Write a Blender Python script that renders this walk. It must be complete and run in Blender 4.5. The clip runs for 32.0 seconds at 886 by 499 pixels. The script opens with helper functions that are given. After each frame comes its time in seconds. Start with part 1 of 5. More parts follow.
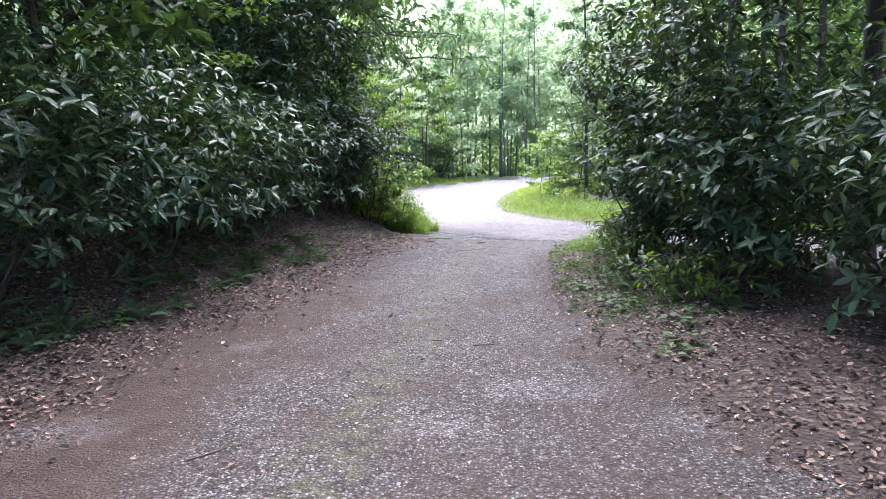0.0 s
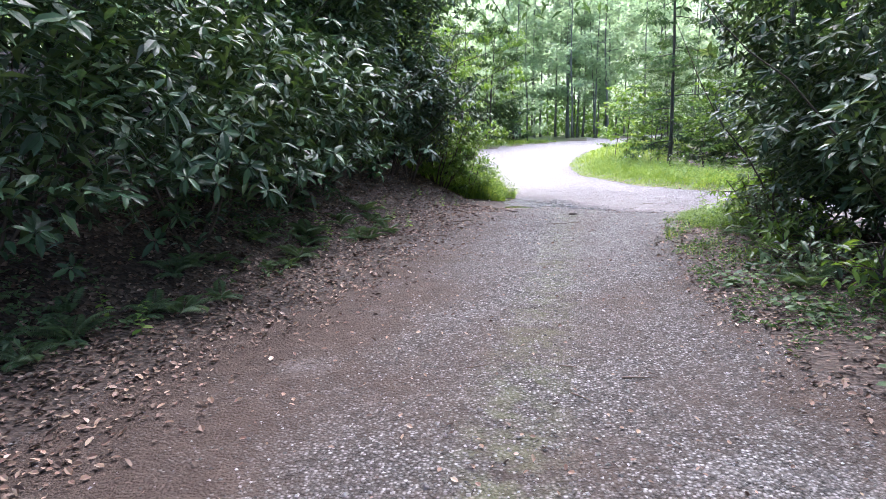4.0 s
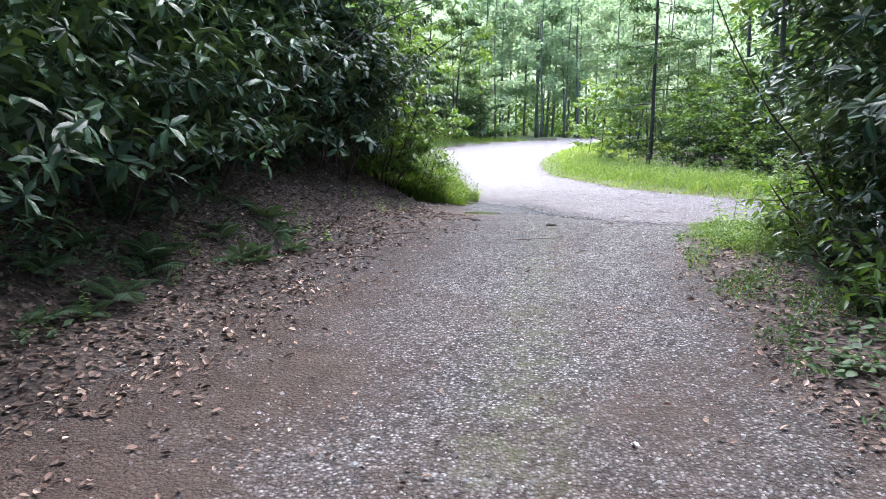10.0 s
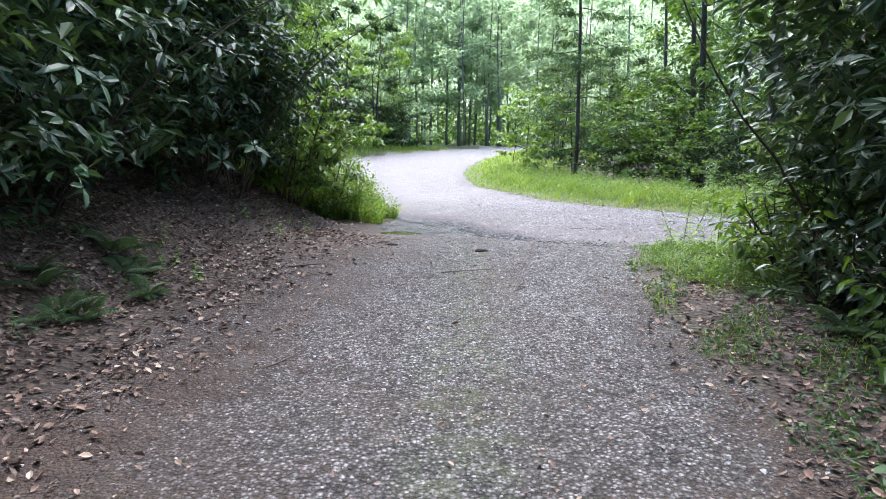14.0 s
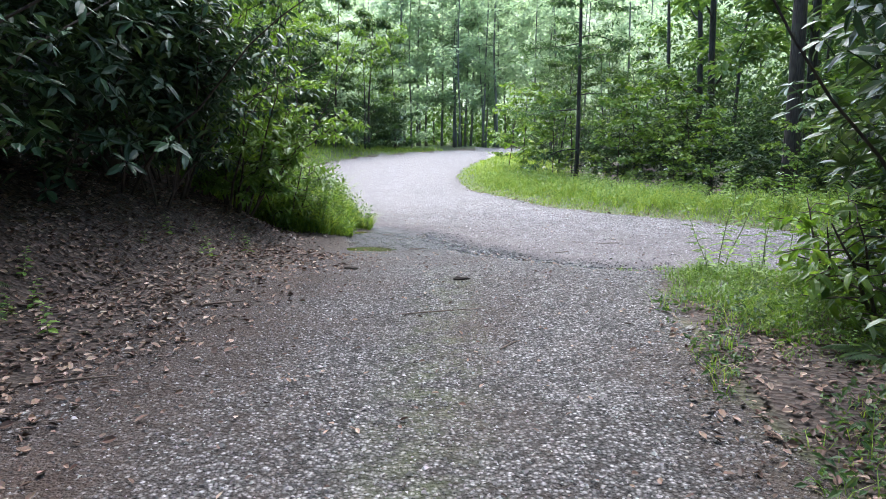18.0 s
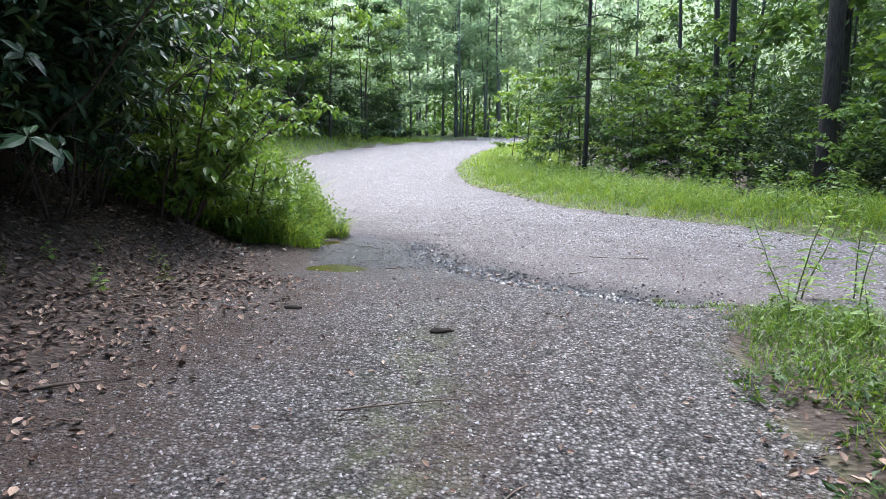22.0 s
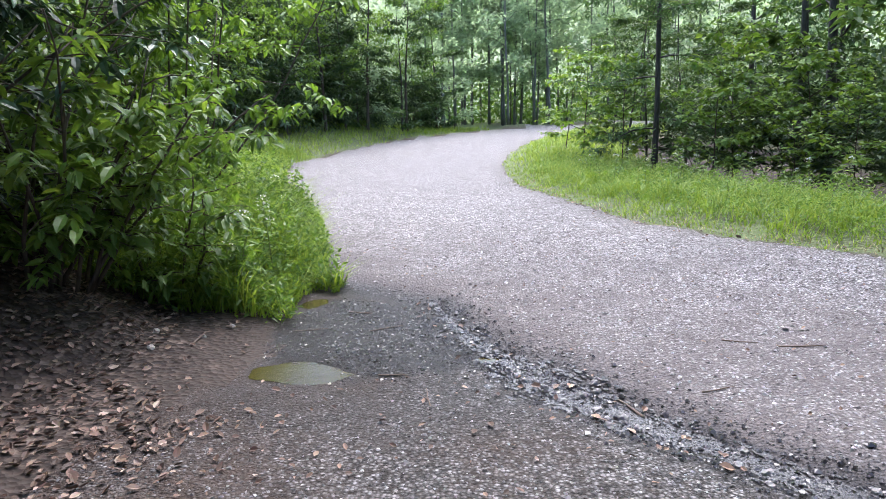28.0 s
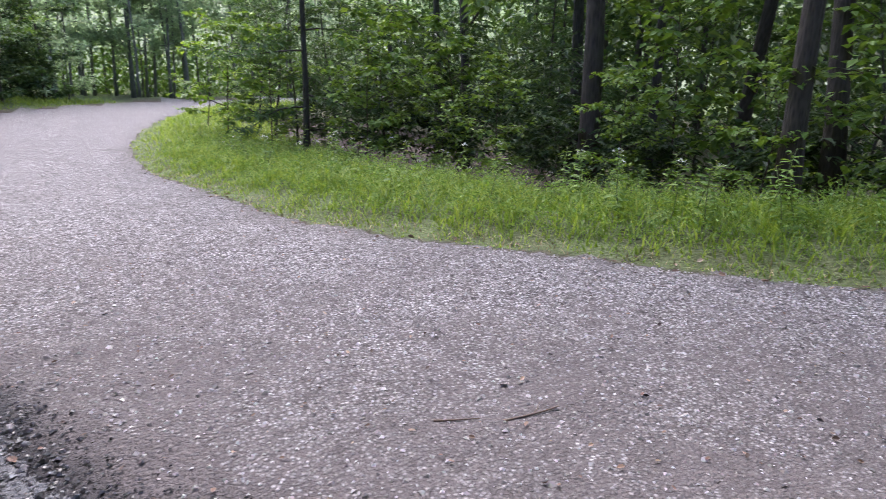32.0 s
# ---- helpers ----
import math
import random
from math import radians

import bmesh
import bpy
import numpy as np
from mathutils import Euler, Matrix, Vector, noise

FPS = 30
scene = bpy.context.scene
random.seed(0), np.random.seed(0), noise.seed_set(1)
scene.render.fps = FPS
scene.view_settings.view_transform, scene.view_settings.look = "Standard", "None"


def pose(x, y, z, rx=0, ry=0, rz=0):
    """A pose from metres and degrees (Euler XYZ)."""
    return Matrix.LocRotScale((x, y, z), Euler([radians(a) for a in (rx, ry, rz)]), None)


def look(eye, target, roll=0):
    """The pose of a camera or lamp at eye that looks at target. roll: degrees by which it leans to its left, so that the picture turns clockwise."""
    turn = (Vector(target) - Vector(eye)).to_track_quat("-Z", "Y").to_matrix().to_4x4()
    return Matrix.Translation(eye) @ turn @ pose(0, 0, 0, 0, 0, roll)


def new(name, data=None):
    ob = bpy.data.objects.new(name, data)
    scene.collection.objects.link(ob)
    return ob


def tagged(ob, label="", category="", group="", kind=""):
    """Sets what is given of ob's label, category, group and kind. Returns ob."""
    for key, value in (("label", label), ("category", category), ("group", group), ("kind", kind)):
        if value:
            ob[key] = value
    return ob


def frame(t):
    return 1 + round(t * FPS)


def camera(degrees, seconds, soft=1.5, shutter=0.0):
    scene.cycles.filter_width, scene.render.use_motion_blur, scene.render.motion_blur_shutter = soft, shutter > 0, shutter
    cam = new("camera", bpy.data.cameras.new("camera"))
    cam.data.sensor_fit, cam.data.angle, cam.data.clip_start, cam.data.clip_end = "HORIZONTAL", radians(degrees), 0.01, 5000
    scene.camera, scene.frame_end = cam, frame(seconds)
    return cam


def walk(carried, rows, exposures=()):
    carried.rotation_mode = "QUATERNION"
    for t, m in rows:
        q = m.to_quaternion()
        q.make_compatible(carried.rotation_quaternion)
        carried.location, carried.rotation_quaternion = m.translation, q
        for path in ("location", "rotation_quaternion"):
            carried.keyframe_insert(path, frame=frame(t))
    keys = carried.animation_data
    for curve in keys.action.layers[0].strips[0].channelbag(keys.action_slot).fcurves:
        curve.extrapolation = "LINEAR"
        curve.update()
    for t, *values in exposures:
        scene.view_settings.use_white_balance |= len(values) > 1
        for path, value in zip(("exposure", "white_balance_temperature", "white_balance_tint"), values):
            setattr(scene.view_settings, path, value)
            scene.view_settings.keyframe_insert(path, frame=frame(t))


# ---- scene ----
cam = camera(67.0, 32.0, 0.55, 0.2)
EXPOSURES = [(0.0, 2.76, 5850, 17), (5.0, 2.74, 5850, 15), (10.0, 2.68, 5820, 11), (13.0, 2.58, 5800, 9), (16.0, 2.35, 5830, 7), (24.0, 2.2, 5880, 9), (27.5, 2.27, 5930, 11), (30.0, 2.12, 5960, 13), (32.0, 1.82, 6080, 18)]
PATH = [
    (0, (0.7, 0.042, 1.774), (0.482, 2.015, 1.527), -1.3),
    (0.5, (0.62, 0.264, 1.759), (0.39, 2.232, 1.486), -1.0),
    (1, (0.501, 0.503, 1.744), (0.242, 2.464, 1.451), -0.9),
    (1.5, (0.442, 0.778, 1.733), (0.066, 2.717, 1.415), -1.3),
    (2, (0.407, 1.021, 1.753), (0.028, 2.957, 1.423), -1.1),
    (2.5, (0.257, 1.207, 1.731), (-0.138, 3.139, 1.397), -1.1),
    (4.5, (-0.091, 2.237, 1.7), (-0.461, 4.169, 1.339), -1.2),
    (5, (-0.056, 2.483, 1.64), (-0.397, 4.419, 1.271), -1.1),
    (5.5, (0.006, 2.773, 1.649), (-0.323, 4.707, 1.263), -1.0),
    (6, (-0.054, 3.025, 1.634), (-0.355, 4.963, 1.244), -0.7),
    (6.5, (-0.107, 3.241, 1.627), (-0.399, 5.182, 1.242), -0.5),
    (7, (-0.093, 3.534, 1.61), (-0.364, 5.478, 1.231), -0.3),
    (7.5, (-0.085, 3.818, 1.589), (-0.354, 5.765, 1.222), -0.2),
    (8, (-0.163, 4.063, 1.585), (-0.441, 6.012, 1.233), -0.4),
    (8.5, (-0.183, 4.353, 1.551), (-0.463, 6.301, 1.196), 0.0),
    (9, (-0.156, 4.663, 1.538), (-0.438, 6.613, 1.193), 0.1),
    (9.5, (-0.226, 4.958, 1.475), (-0.514, 6.907, 1.131), 0.1),
    (10, (-0.26, 5.232, 1.448), (-0.547, 7.179, 1.089), 0.1),
    (10.5, (-0.304, 5.522, 1.471), (-0.584, 7.468, 1.104), -0.4),
    (11, (-0.495, 5.727, 1.456), (-0.774, 7.665, 1.051), -2.5),
    (11.5, (-0.582, 5.87, 1.441), (-0.868, 7.803, 1.017), -2.2),
    (12, (-0.518, 6.136, 1.448), (-0.802, 8.07, 1.024), -1.5),
    (12.5, (-0.397, 6.289, 1.437), (-0.677, 8.226, 1.024), -1.6),
    (13, (-0.347, 6.523, 1.412), (-0.445, 8.479, 1.004), -0.8),
    (13.5, (-0.358, 6.723, 1.427), (-0.428, 8.682, 1.029), -0.4),
    (14, (-0.314, 6.916, 1.441), (-0.378, 8.886, 1.107), 0.2),
    (14.5, (-0.197, 7.165, 1.443), (-0.241, 9.142, 1.139), 0.7),
    (16.5, (-0.088, 8.252, 1.386), (-0.133, 10.23, 1.1), 0.5),
    (17, (0.036, 8.428, 1.401), (-0.009, 10.406, 1.105), 0.2),
    (17.5, (0.028, 8.612, 1.367), (-0.029, 10.588, 1.065), -0.1),
    (18, (-0.093, 8.863, 1.367), (-0.152, 10.834, 1.038), 0.1),
    (18.5, (-0.081, 9.042, 1.371), (-0.136, 11.011, 1.023), 0.4),
    (19, (0.026, 9.296, 1.385), (-0.022, 11.263, 1.026), 0.7),
    (19.5, (0.074, 9.513, 1.347), (0.02, 11.481, 0.992), 0.6),
    (20, (0.014, 9.807, 1.354), (-0.041, 11.775, 1.001), 0.7),
    (20.5, (0.047, 10.105, 1.357), (-0.005, 12.073, 1.001), 0.8),
    (21, (0.183, 10.37, 1.384), (0.135, 12.337, 1.028), 0.8),
    (21.5, (0.171, 10.594, 1.348), (0.118, 12.562, 0.997), 0.2),
    (22, (0.057, 10.878, 1.37), (-0.011, 12.844, 1.011), -0.0),
    (22.5, (0.103, 11.141, 1.351), (-0.014, 13.102, 0.981), -0.6),
    (23, (0.247, 11.394, 1.408), (0.11, 13.352, 1.027), -0.8),
    (23.5, (0.17, 11.632, 1.434), (0.032, 13.589, 1.049), -0.8),
    (24, (0.198, 11.88, 1.426), (0.046, 13.839, 1.053), -0.8),
    (24.5, (0.247, 12.201, 1.403), (0.104, 14.162, 1.035), -0.5),
    (25, (0.371, 12.521, 1.438), (0.23, 14.482, 1.069), -0.7),
    (25.5, (0.37, 12.855, 1.457), (0.221, 14.815, 1.089), -1.2),
    (27.5, (-0.032, 13.771, 1.508), (-0.229, 15.724, 1.122), -1.5),
    (28, (0.061, 14.112, 1.492), (-0.153, 16.061, 1.099), -1.6),
    (28.5, (0.132, 14.327, 1.476), (-0.093, 16.274, 1.077), -1.4),
    (29, (0.094, 14.582, 1.492), (-0.139, 16.527, 1.088), -0.5),
    (29.5, (0.099, 14.801, 1.489), (-0.126, 16.745, 1.074), -0.4),
    (30, (0.146, 15.095, 1.517), (-0.073, 17.036, 1.088), -0.4),
    (30.5, (0.148, 15.302, 1.521), (0.03, 17.252, 1.093), 0.1),
    (31, (0.17, 15.447, 1.526), (0.42, 17.38, 1.077), 2.2),
    (31.5, (0.277, 15.792, 1.472), (0.764, 17.679, 1.022), 0.9),
    (32, (0.358, 16.079, 1.496), (1.123, 17.867, 1.027), 0.7),
]
walk(cam, [(t, look(eye, target, roll)) for t, eye, target, roll in PATH], EXPOSURES)

# ---------------------------------------------------------------- light
world = bpy.data.worlds.new("overcast_sky")
scene.world = world
world.use_nodes = True
wn, wl = world.node_tree.nodes, world.node_tree.links
wn.clear()
sky = wn.new("ShaderNodeTexSky")
sky.sky_type = "NISHITA"
sky.sun_disc = False
sky.sun_elevation = radians(63)
sky.sun_rotation = radians(8)
sky.air_density, sky.dust_density, sky.ozone_density = 1.0, 3.5, 1.0
wbg = wn.new("ShaderNodeBackground")
wbg.inputs["Strength"].default_value = 0.15
wout = wn.new("ShaderNodeOutputWorld")
wl.new(sky.outputs["Color"], wbg.inputs["Color"])
wl.new(wbg.outputs["Background"], wout.inputs["Surface"])

sun = new("sun", bpy.data.lights.new("sun", "SUN"))
sun.data.energy = 1.4
sun.data.angle = radians(50)
sun.data.color = (1.0, 0.985, 0.955)
sun.matrix_world = look((0, 0, 40), (-14 * math.sin(radians(8)), -14 * math.cos(radians(8)), 40 - 14 * math.tan(radians(63))))


# ---------------------------------------------------------------- materials
def mat_base(name):
    m = bpy.data.materials.new(name)
    m.use_nodes = True
    n, l = m.node_tree.nodes, m.node_tree.links
    n.clear()
    out = n.new("ShaderNodeOutputMaterial")
    return m, n, l, out


def ramp(n, stops):
    r = n.new("ShaderNodeValToRGB")
    e = r.color_ramp.elements
    e[0].position, e[0].color = stops[0][0], (*stops[0][1], 1)
    e[1].position, e[1].color = stops[-1][0], (*stops[-1][1], 1)
    for p, c in stops[1:-1]:
        k = e.new(p)
        k.color = (*c, 1)
    return r


def noise_tex(n, l, coord, scale, detail=4.0, rough=0.6):
    t = n.new("ShaderNodeTexNoise")
    t.inputs["Scale"].default_value = scale
    t.inputs["Detail"].default_value = detail
    t.inputs["Roughness"].default_value = rough
    l.new(coord, t.inputs["Vector"])
    return t


def voronoi(n, l, coord, scale, feature="F1"):
    t = n.new("ShaderNodeTexVoronoi")
    t.feature = feature
    t.inputs["Scale"].default_value = scale
    l.new(coord, t.inputs["Vector"])
    return t


def mixc(n, l, fac, a, b, blend="MIX"):
    m = n.new("ShaderNodeMix")
    m.data_type, m.blend_type = "RGBA", blend
    for key, v in ((0, fac), (6, a), (7, b)):
        if isinstance(v, (int, float)):
            m.inputs[key].default_value = v
        elif isinstance(v, tuple):
            m.inputs[key].default_value = (*v, 1)
        else:
            l.new(v, m.inputs[key])
    return m.outputs[2]


def math_node(n, l, op, a, b=0.0, clamp=False):
    m = n.new("ShaderNodeMath")
    m.operation, m.use_clamp = op, clamp
    for key, v in ((0, a), (1, b)):
        if isinstance(v, (int, float)):
            m.inputs[key].default_value = v
        else:
            l.new(v, m.inputs[key])
    return m.outputs[0]


def leaf_material(name, dark, mid, light, gloss=0.45, through_light=0.3, patch=1.6, odd=None, seen_through=(1.25, 1.15, 0.45)):
    """Leaf tissue: each leaf its own green, with broader light and dark sprays; partly lets light through."""
    m, n, l, out = mat_base(name)
    geo = n.new("ShaderNodeNewGeometry")
    r = ramp(n, [(0.0, dark), (0.55, mid), (1.0, light)] if odd is None else [(0.0, dark), (0.55, mid), (0.95, light), (0.985, odd)])
    nz = noise_tex(n, l, geo.outputs["Position"], patch, 3)
    mixv = math_node(n, l, "MULTIPLY_ADD", geo.outputs["Random Per Island"], 0.62)
    mixv.node.inputs[2].default_value = -0.12
    val = math_node(n, l, "ADD", mixv, math_node(n, l, "MULTIPLY", nz.outputs["Fac"], 0.5), True)
    l.new(val, r.inputs["Fac"])
    fine = noise_tex(n, l, geo.outputs["Position"], 60, 2)
    col = mixc(n, l, 0.25, r.outputs["Color"], fine.outputs["Color"], "OVERLAY")
    p = n.new("ShaderNodeBsdfPrincipled")
    l.new(col, p.inputs["Base Color"])
    p.inputs["Roughness"].default_value = gloss
    p.inputs["Specular IOR Level"].default_value = 0.36
    tr = n.new("ShaderNodeBsdfTranslucent")
    warm = mixc(n, l, 1.0, col, seen_through, "MULTIPLY")
    l.new(warm, tr.inputs["Color"])
    ms = n.new("ShaderNodeMixShader")
    ms.inputs[0].default_value = through_light
    l.new(p.outputs[0], ms.inputs[1])
    l.new(tr.outputs[0], ms.inputs[2])
    l.new(ms.outputs[0], out.inputs["Surface"])
    return m


def bark_material(name, dark, light, moss=0.15):
    m, n, l, out = mat_base(name)
    tc = n.new("ShaderNodeTexCoord")
    mp = n.new("ShaderNodeMapping")
    mp.inputs["Scale"].default_value = (1, 1, 0.18)
    l.new(tc.outputs["Object"], mp.inputs["Vector"])
    v = voronoi(n, l, mp.outputs["Vector"], 26)
    nz = noise_tex(n, l, tc.outputs["Object"], 3.5, 5)
    r = ramp(n, [(0.1, dark), (0.8, light)])
    l.new(math_node(n, l, "ADD", math_node(n, l, "MULTIPLY", v.outputs["Distance"], 0.7), math_node(n, l, "MULTIPLY", nz.outputs["Fac"], 0.5)), r.inputs["Fac"])
    mm = ramp(n, [(0.58, (0, 0, 0)), (0.72, (moss, moss, moss))])
    l.new(noise_tex(n, l, tc.outputs["Object"], 1.7, 4).outputs["Fac"], mm.inputs["Fac"])
    col = mixc(n, l, mm.outputs["Color"], r.outputs["Color"], (0.09, 0.12, 0.05))
    p = n.new("ShaderNodeBsdfPrincipled")
    l.new(col, p.inputs["Base Color"])
    p.inputs["Roughness"].default_value = 0.9
    b = n.new("ShaderNodeBump")
    b.inputs["Strength"].default_value = 0.7
    b.inputs["Distance"].default_value = 0.02
    l.new(v.outputs["Distance"], b.inputs["Height"])
    l.new(b.outputs[0], p.inputs["Normal"])
    l.new(p.outputs[0], out.inputs["Surface"])
    return m


def gravel_material(name, tones, dirt, scale=46.0, shift=1.0):
    """Crushed stone: each chip its own grey. The mesh's own blend layer carries soil (red), moss (green) and wet (blue)."""
    m, n, l, out = mat_base(name)
    geo = n.new("ShaderNodeNewGeometry")
    pos = geo.outputs["Position"]
    att = n.new("ShaderNodeAttribute")
    att.attribute_name = "blend"
    sep = n.new("ShaderNodeSeparateColor")
    l.new(att.outputs["Color"], sep.inputs[0])
    v1 = voronoi(n, l, pos, scale)
    v2 = voronoi(n, l, pos, scale * 2.3)
    r = ramp(n, tones)
    s1 = n.new("ShaderNodeSeparateColor")
    l.new(v1.outputs["Color"], s1.inputs[0])
    l.new(s1.outputs[0], r.inputs["Fac"])
    r2 = ramp(n, tones)
    s2 = n.new("ShaderNodeSeparateColor")
    l.new(v2.outputs["Color"], s2.inputs[0])
    l.new(s2.outputs[1], r2.inputs["Fac"])
    chips = mixc(n, l, 0.18, r.outputs["Color"], r2.outputs["Color"])
    v3 = voronoi(n, l, pos, scale * 0.42)
    s3 = n.new("ShaderNodeSeparateColor")
    l.new(v3.outputs["Color"], s3.inputs[0])
    fleck = ramp(n, [(0.0, (0.5, 0.48, 0.47)), (0.3, (0.92, 0.91, 0.9)), (0.72, (1.03, 1.03, 1.03)), (0.95, (1.15, 1.15, 1.16))])
    l.new(s3.outputs[1], fleck.inputs["Fac"])
    chips = mixc(n, l, 1.0, chips, fleck.outputs["Color"], "MULTIPLY")
    gap = ramp(n, [(0.22, (1.3, 1.3, 1.3)), (0.6, (0.12, 0.11, 0.105))])
    l.new(v1.outputs["Distance"], gap.inputs["Fac"])
    chips = mixc(n, l, 0.8, chips, gap.outputs["Color"], "MULTIPLY")
    big = noise_tex(n, l, pos, 0.9, 5)
    mid = noise_tex(n, l, pos, 5.0, 5)
    fine = noise_tex(n, l, pos, 90.0, 3)
    soil = ramp(n, [(0.3, dirt[0]), (0.7, dirt[1])])
    l.new(math_node(n, l, "ADD", math_node(n, l, "MULTIPLY", mid.outputs["Fac"], 0.5), math_node(n, l, "MULTIPLY", fine.outputs["Fac"], 0.5)), soil.inputs["Fac"])
    # soil shows where the layer says so, broken up by chips and by noise
    sf = math_node(n, l, "ADD", sep.outputs[0], math_node(n, l, "MULTIPLY_ADD", big.outputs["Fac"], 1.7))
    sf.node.inputs[1].links[0].from_node.inputs[2].default_value = -0.80
    sf = math_node(n, l, "ADD", sf, math_node(n, l, "MULTIPLY", math_node(n, l, "SUBTRACT", s1.outputs[2], 0.5), 0.5), True)
    col = mixc(n, l, sf, chips, soil.outputs["Color"])
    mossn = ramp(n, [(0.42, (0, 0, 0)), (0.62, (1, 1, 1))])
    l.new(mid.outputs["Fac"], mossn.inputs["Fac"])
    mf = math_node(n, l, "MULTIPLY", sep.outputs[1], mossn.outputs["Color"])
    mf = math_node(n, l, "MULTIPLY", mf, 0.95, True)
    col = mixc(n, l, mf, col, (0.10, 0.115, 0.05))
    col = mixc(n, l, math_node(n, l, "MULTIPLY", math_node(n, l, "SUBTRACT", 1.0, att.outputs["Alpha"]), math_node(n, l, "MULTIPLY", mid.outputs["Fac"], s1.outputs[0])), col, (0.34, 0.32, 0.32))
    wetc = mixc(n, l, 1.0, col, (0.15, 0.143, 0.165), "MULTIPLY")
    col = mixc(n, l, sep.outputs[2], col, wetc)
    p = n.new("ShaderNodeBsdfPrincipled")
    l.new(col, p.inputs["Base Color"])
    rough = math_node(n, l, "MULTIPLY_ADD", sep.outputs[2], -0.38)
    rough.node.inputs[2].default_value = 0.82
    l.new(rough, p.inputs["Roughness"])
    p.inputs["Specular IOR Level"].default_value = 0.22
    b = n.new("ShaderNodeBump")
    film = math_node(n, l, "MULTIPLY_ADD", math_node(n, l, "MULTIPLY", sep.outputs[2], mid.outputs["Fac"]), -0.3)
    film.node.inputs[2].default_value = 1.0
    film.node.use_clamp = True
    l.new(film, b.inputs["Strength"])
    b.inputs["Distance"].default_value = 0.018
    h = math_node(n, l, "ADD", math_node(n, l, "MULTIPLY", v1.outputs["Distance"], -1.0), math_node(n, l, "MULTIPLY", v2.outputs["Distance"], -0.5))
    h = math_node(n, l, "ADD", h, math_node(n, l, "MULTIPLY", fine.outputs["Fac"], 0.3))
    l.new(h, b.inputs["Height"])
    l.new(b.outputs[0], p.inputs["Normal"])
    l.new(p.outputs[0], out.inputs["Surface"])
    return m


def soil_material(name):
    """Forest floor: matted brown leaves over dark red-brown earth, greener where the layer's green says moss or herbs."""
    m, n, l, out = mat_base(name)
    geo = n.new("ShaderNodeNewGeometry")
    pos = geo.outputs["Position"]
    att = n.new("ShaderNodeAttribute")
    att.attribute_name = "blend"
    sep = n.new("ShaderNodeSeparateColor")
    l.new(att.outputs["Color"], sep.inputs[0])
    v = voronoi(n, l, pos, 24)
    s = n.new("ShaderNodeSeparateColor")
    l.new(v.outputs["Color"], s.inputs[0])
    leaves = ramp(n, [(0.0, (0.018, 0.011, 0.009)), (0.5, (0.042, 0.026, 0.020)), (0.85, (0.09, 0.06, 0.047)), (1.0, (0.18, 0.135, 0.11))])
    l.new(s.outputs[0], leaves.inputs["Fac"])
    nz = noise_tex(n, l, pos, 2.2, 6)
    earth = ramp(n, [(0.3, (0.018, 0.012, 0.009)), (0.7, (0.052, 0.033, 0.025))])
    l.new(noise_tex(n, l, pos, 30, 5).outputs["Fac"], earth.inputs["Fac"])
    ef = ramp(n, [(0.42, (0, 0, 0)), (0.6, (1, 1, 1))])
    l.new(nz.outputs["Fac"], ef.inputs["Fac"])
    bare = math_node(n, l, "ADD", math_node(n, l, "MULTIPLY", ef.outputs["Color"], 0.6), sep.outputs[0], True)
    col = mixc(n, l, bare, leaves.outputs["Color"], earth.outputs["Color"])
    green = ramp(n, [(0.3, (0.05, 0.075, 0.02)), (0.7, (0.12, 0.16, 0.045))])
    l.new(noise_tex(n, l, pos, 14, 5).outputs["Fac"], green.inputs["Fac"])
    col = mixc(n, l, sep.outputs[1], col, green.outputs["Color"])
    p = n.new("ShaderNodeBsdfPrincipled")
    l.new(col, p.inputs["Base Color"])
    p.inputs["Roughness"].default_value = 0.9
    b = n.new("ShaderNodeBump")
    b.inputs["Strength"].default_value = 0.8
    b.inputs["Distance"].default_value = 0.03
    l.new(math_node(n, l, "ADD", v.outputs["Distance"], math_node(n, l, "MULTIPLY", nz.outputs["Fac"], 0.8)), b.inputs["Height"])
    l.new(b.outputs[0], p.inputs["Normal"])
    l.new(p.outputs[0], out.inputs["Surface"])
    return m


def island_material(name, stops, rough=0.8, patch=2.0, bump=0.0):
    """Loose pieces (chips, dead leaves, sticks): each piece its own tone."""
    m, n, l, out = mat_base(name)
    geo = n.new("ShaderNodeNewGeometry")
    r = ramp(n, stops)
    l.new(geo.outputs["Random Per Island"], r.inputs["Fac"])
    nz = noise_tex(n, l, geo.outputs["Position"], 45, 4)
    col = mixc(n, l, 0.35, r.outputs["Color"], nz.outputs["Color"], "OVERLAY")
    p = n.new("ShaderNodeBsdfPrincipled")
    l.new(col, p.inputs["Base Color"])
    p.inputs["Roughness"].default_value = rough
    if bump:
        b = n.new("ShaderNodeBump")
        b.inputs["Strength"].default_value = bump
        b.inputs["Distance"].default_value = 0.005
        l.new(nz.outputs["Fac"], b.inputs["Height"])
        l.new(b.outputs[0], p.inputs["Normal"])
    l.new(p.outputs[0], out.inputs["Surface"])
    return m


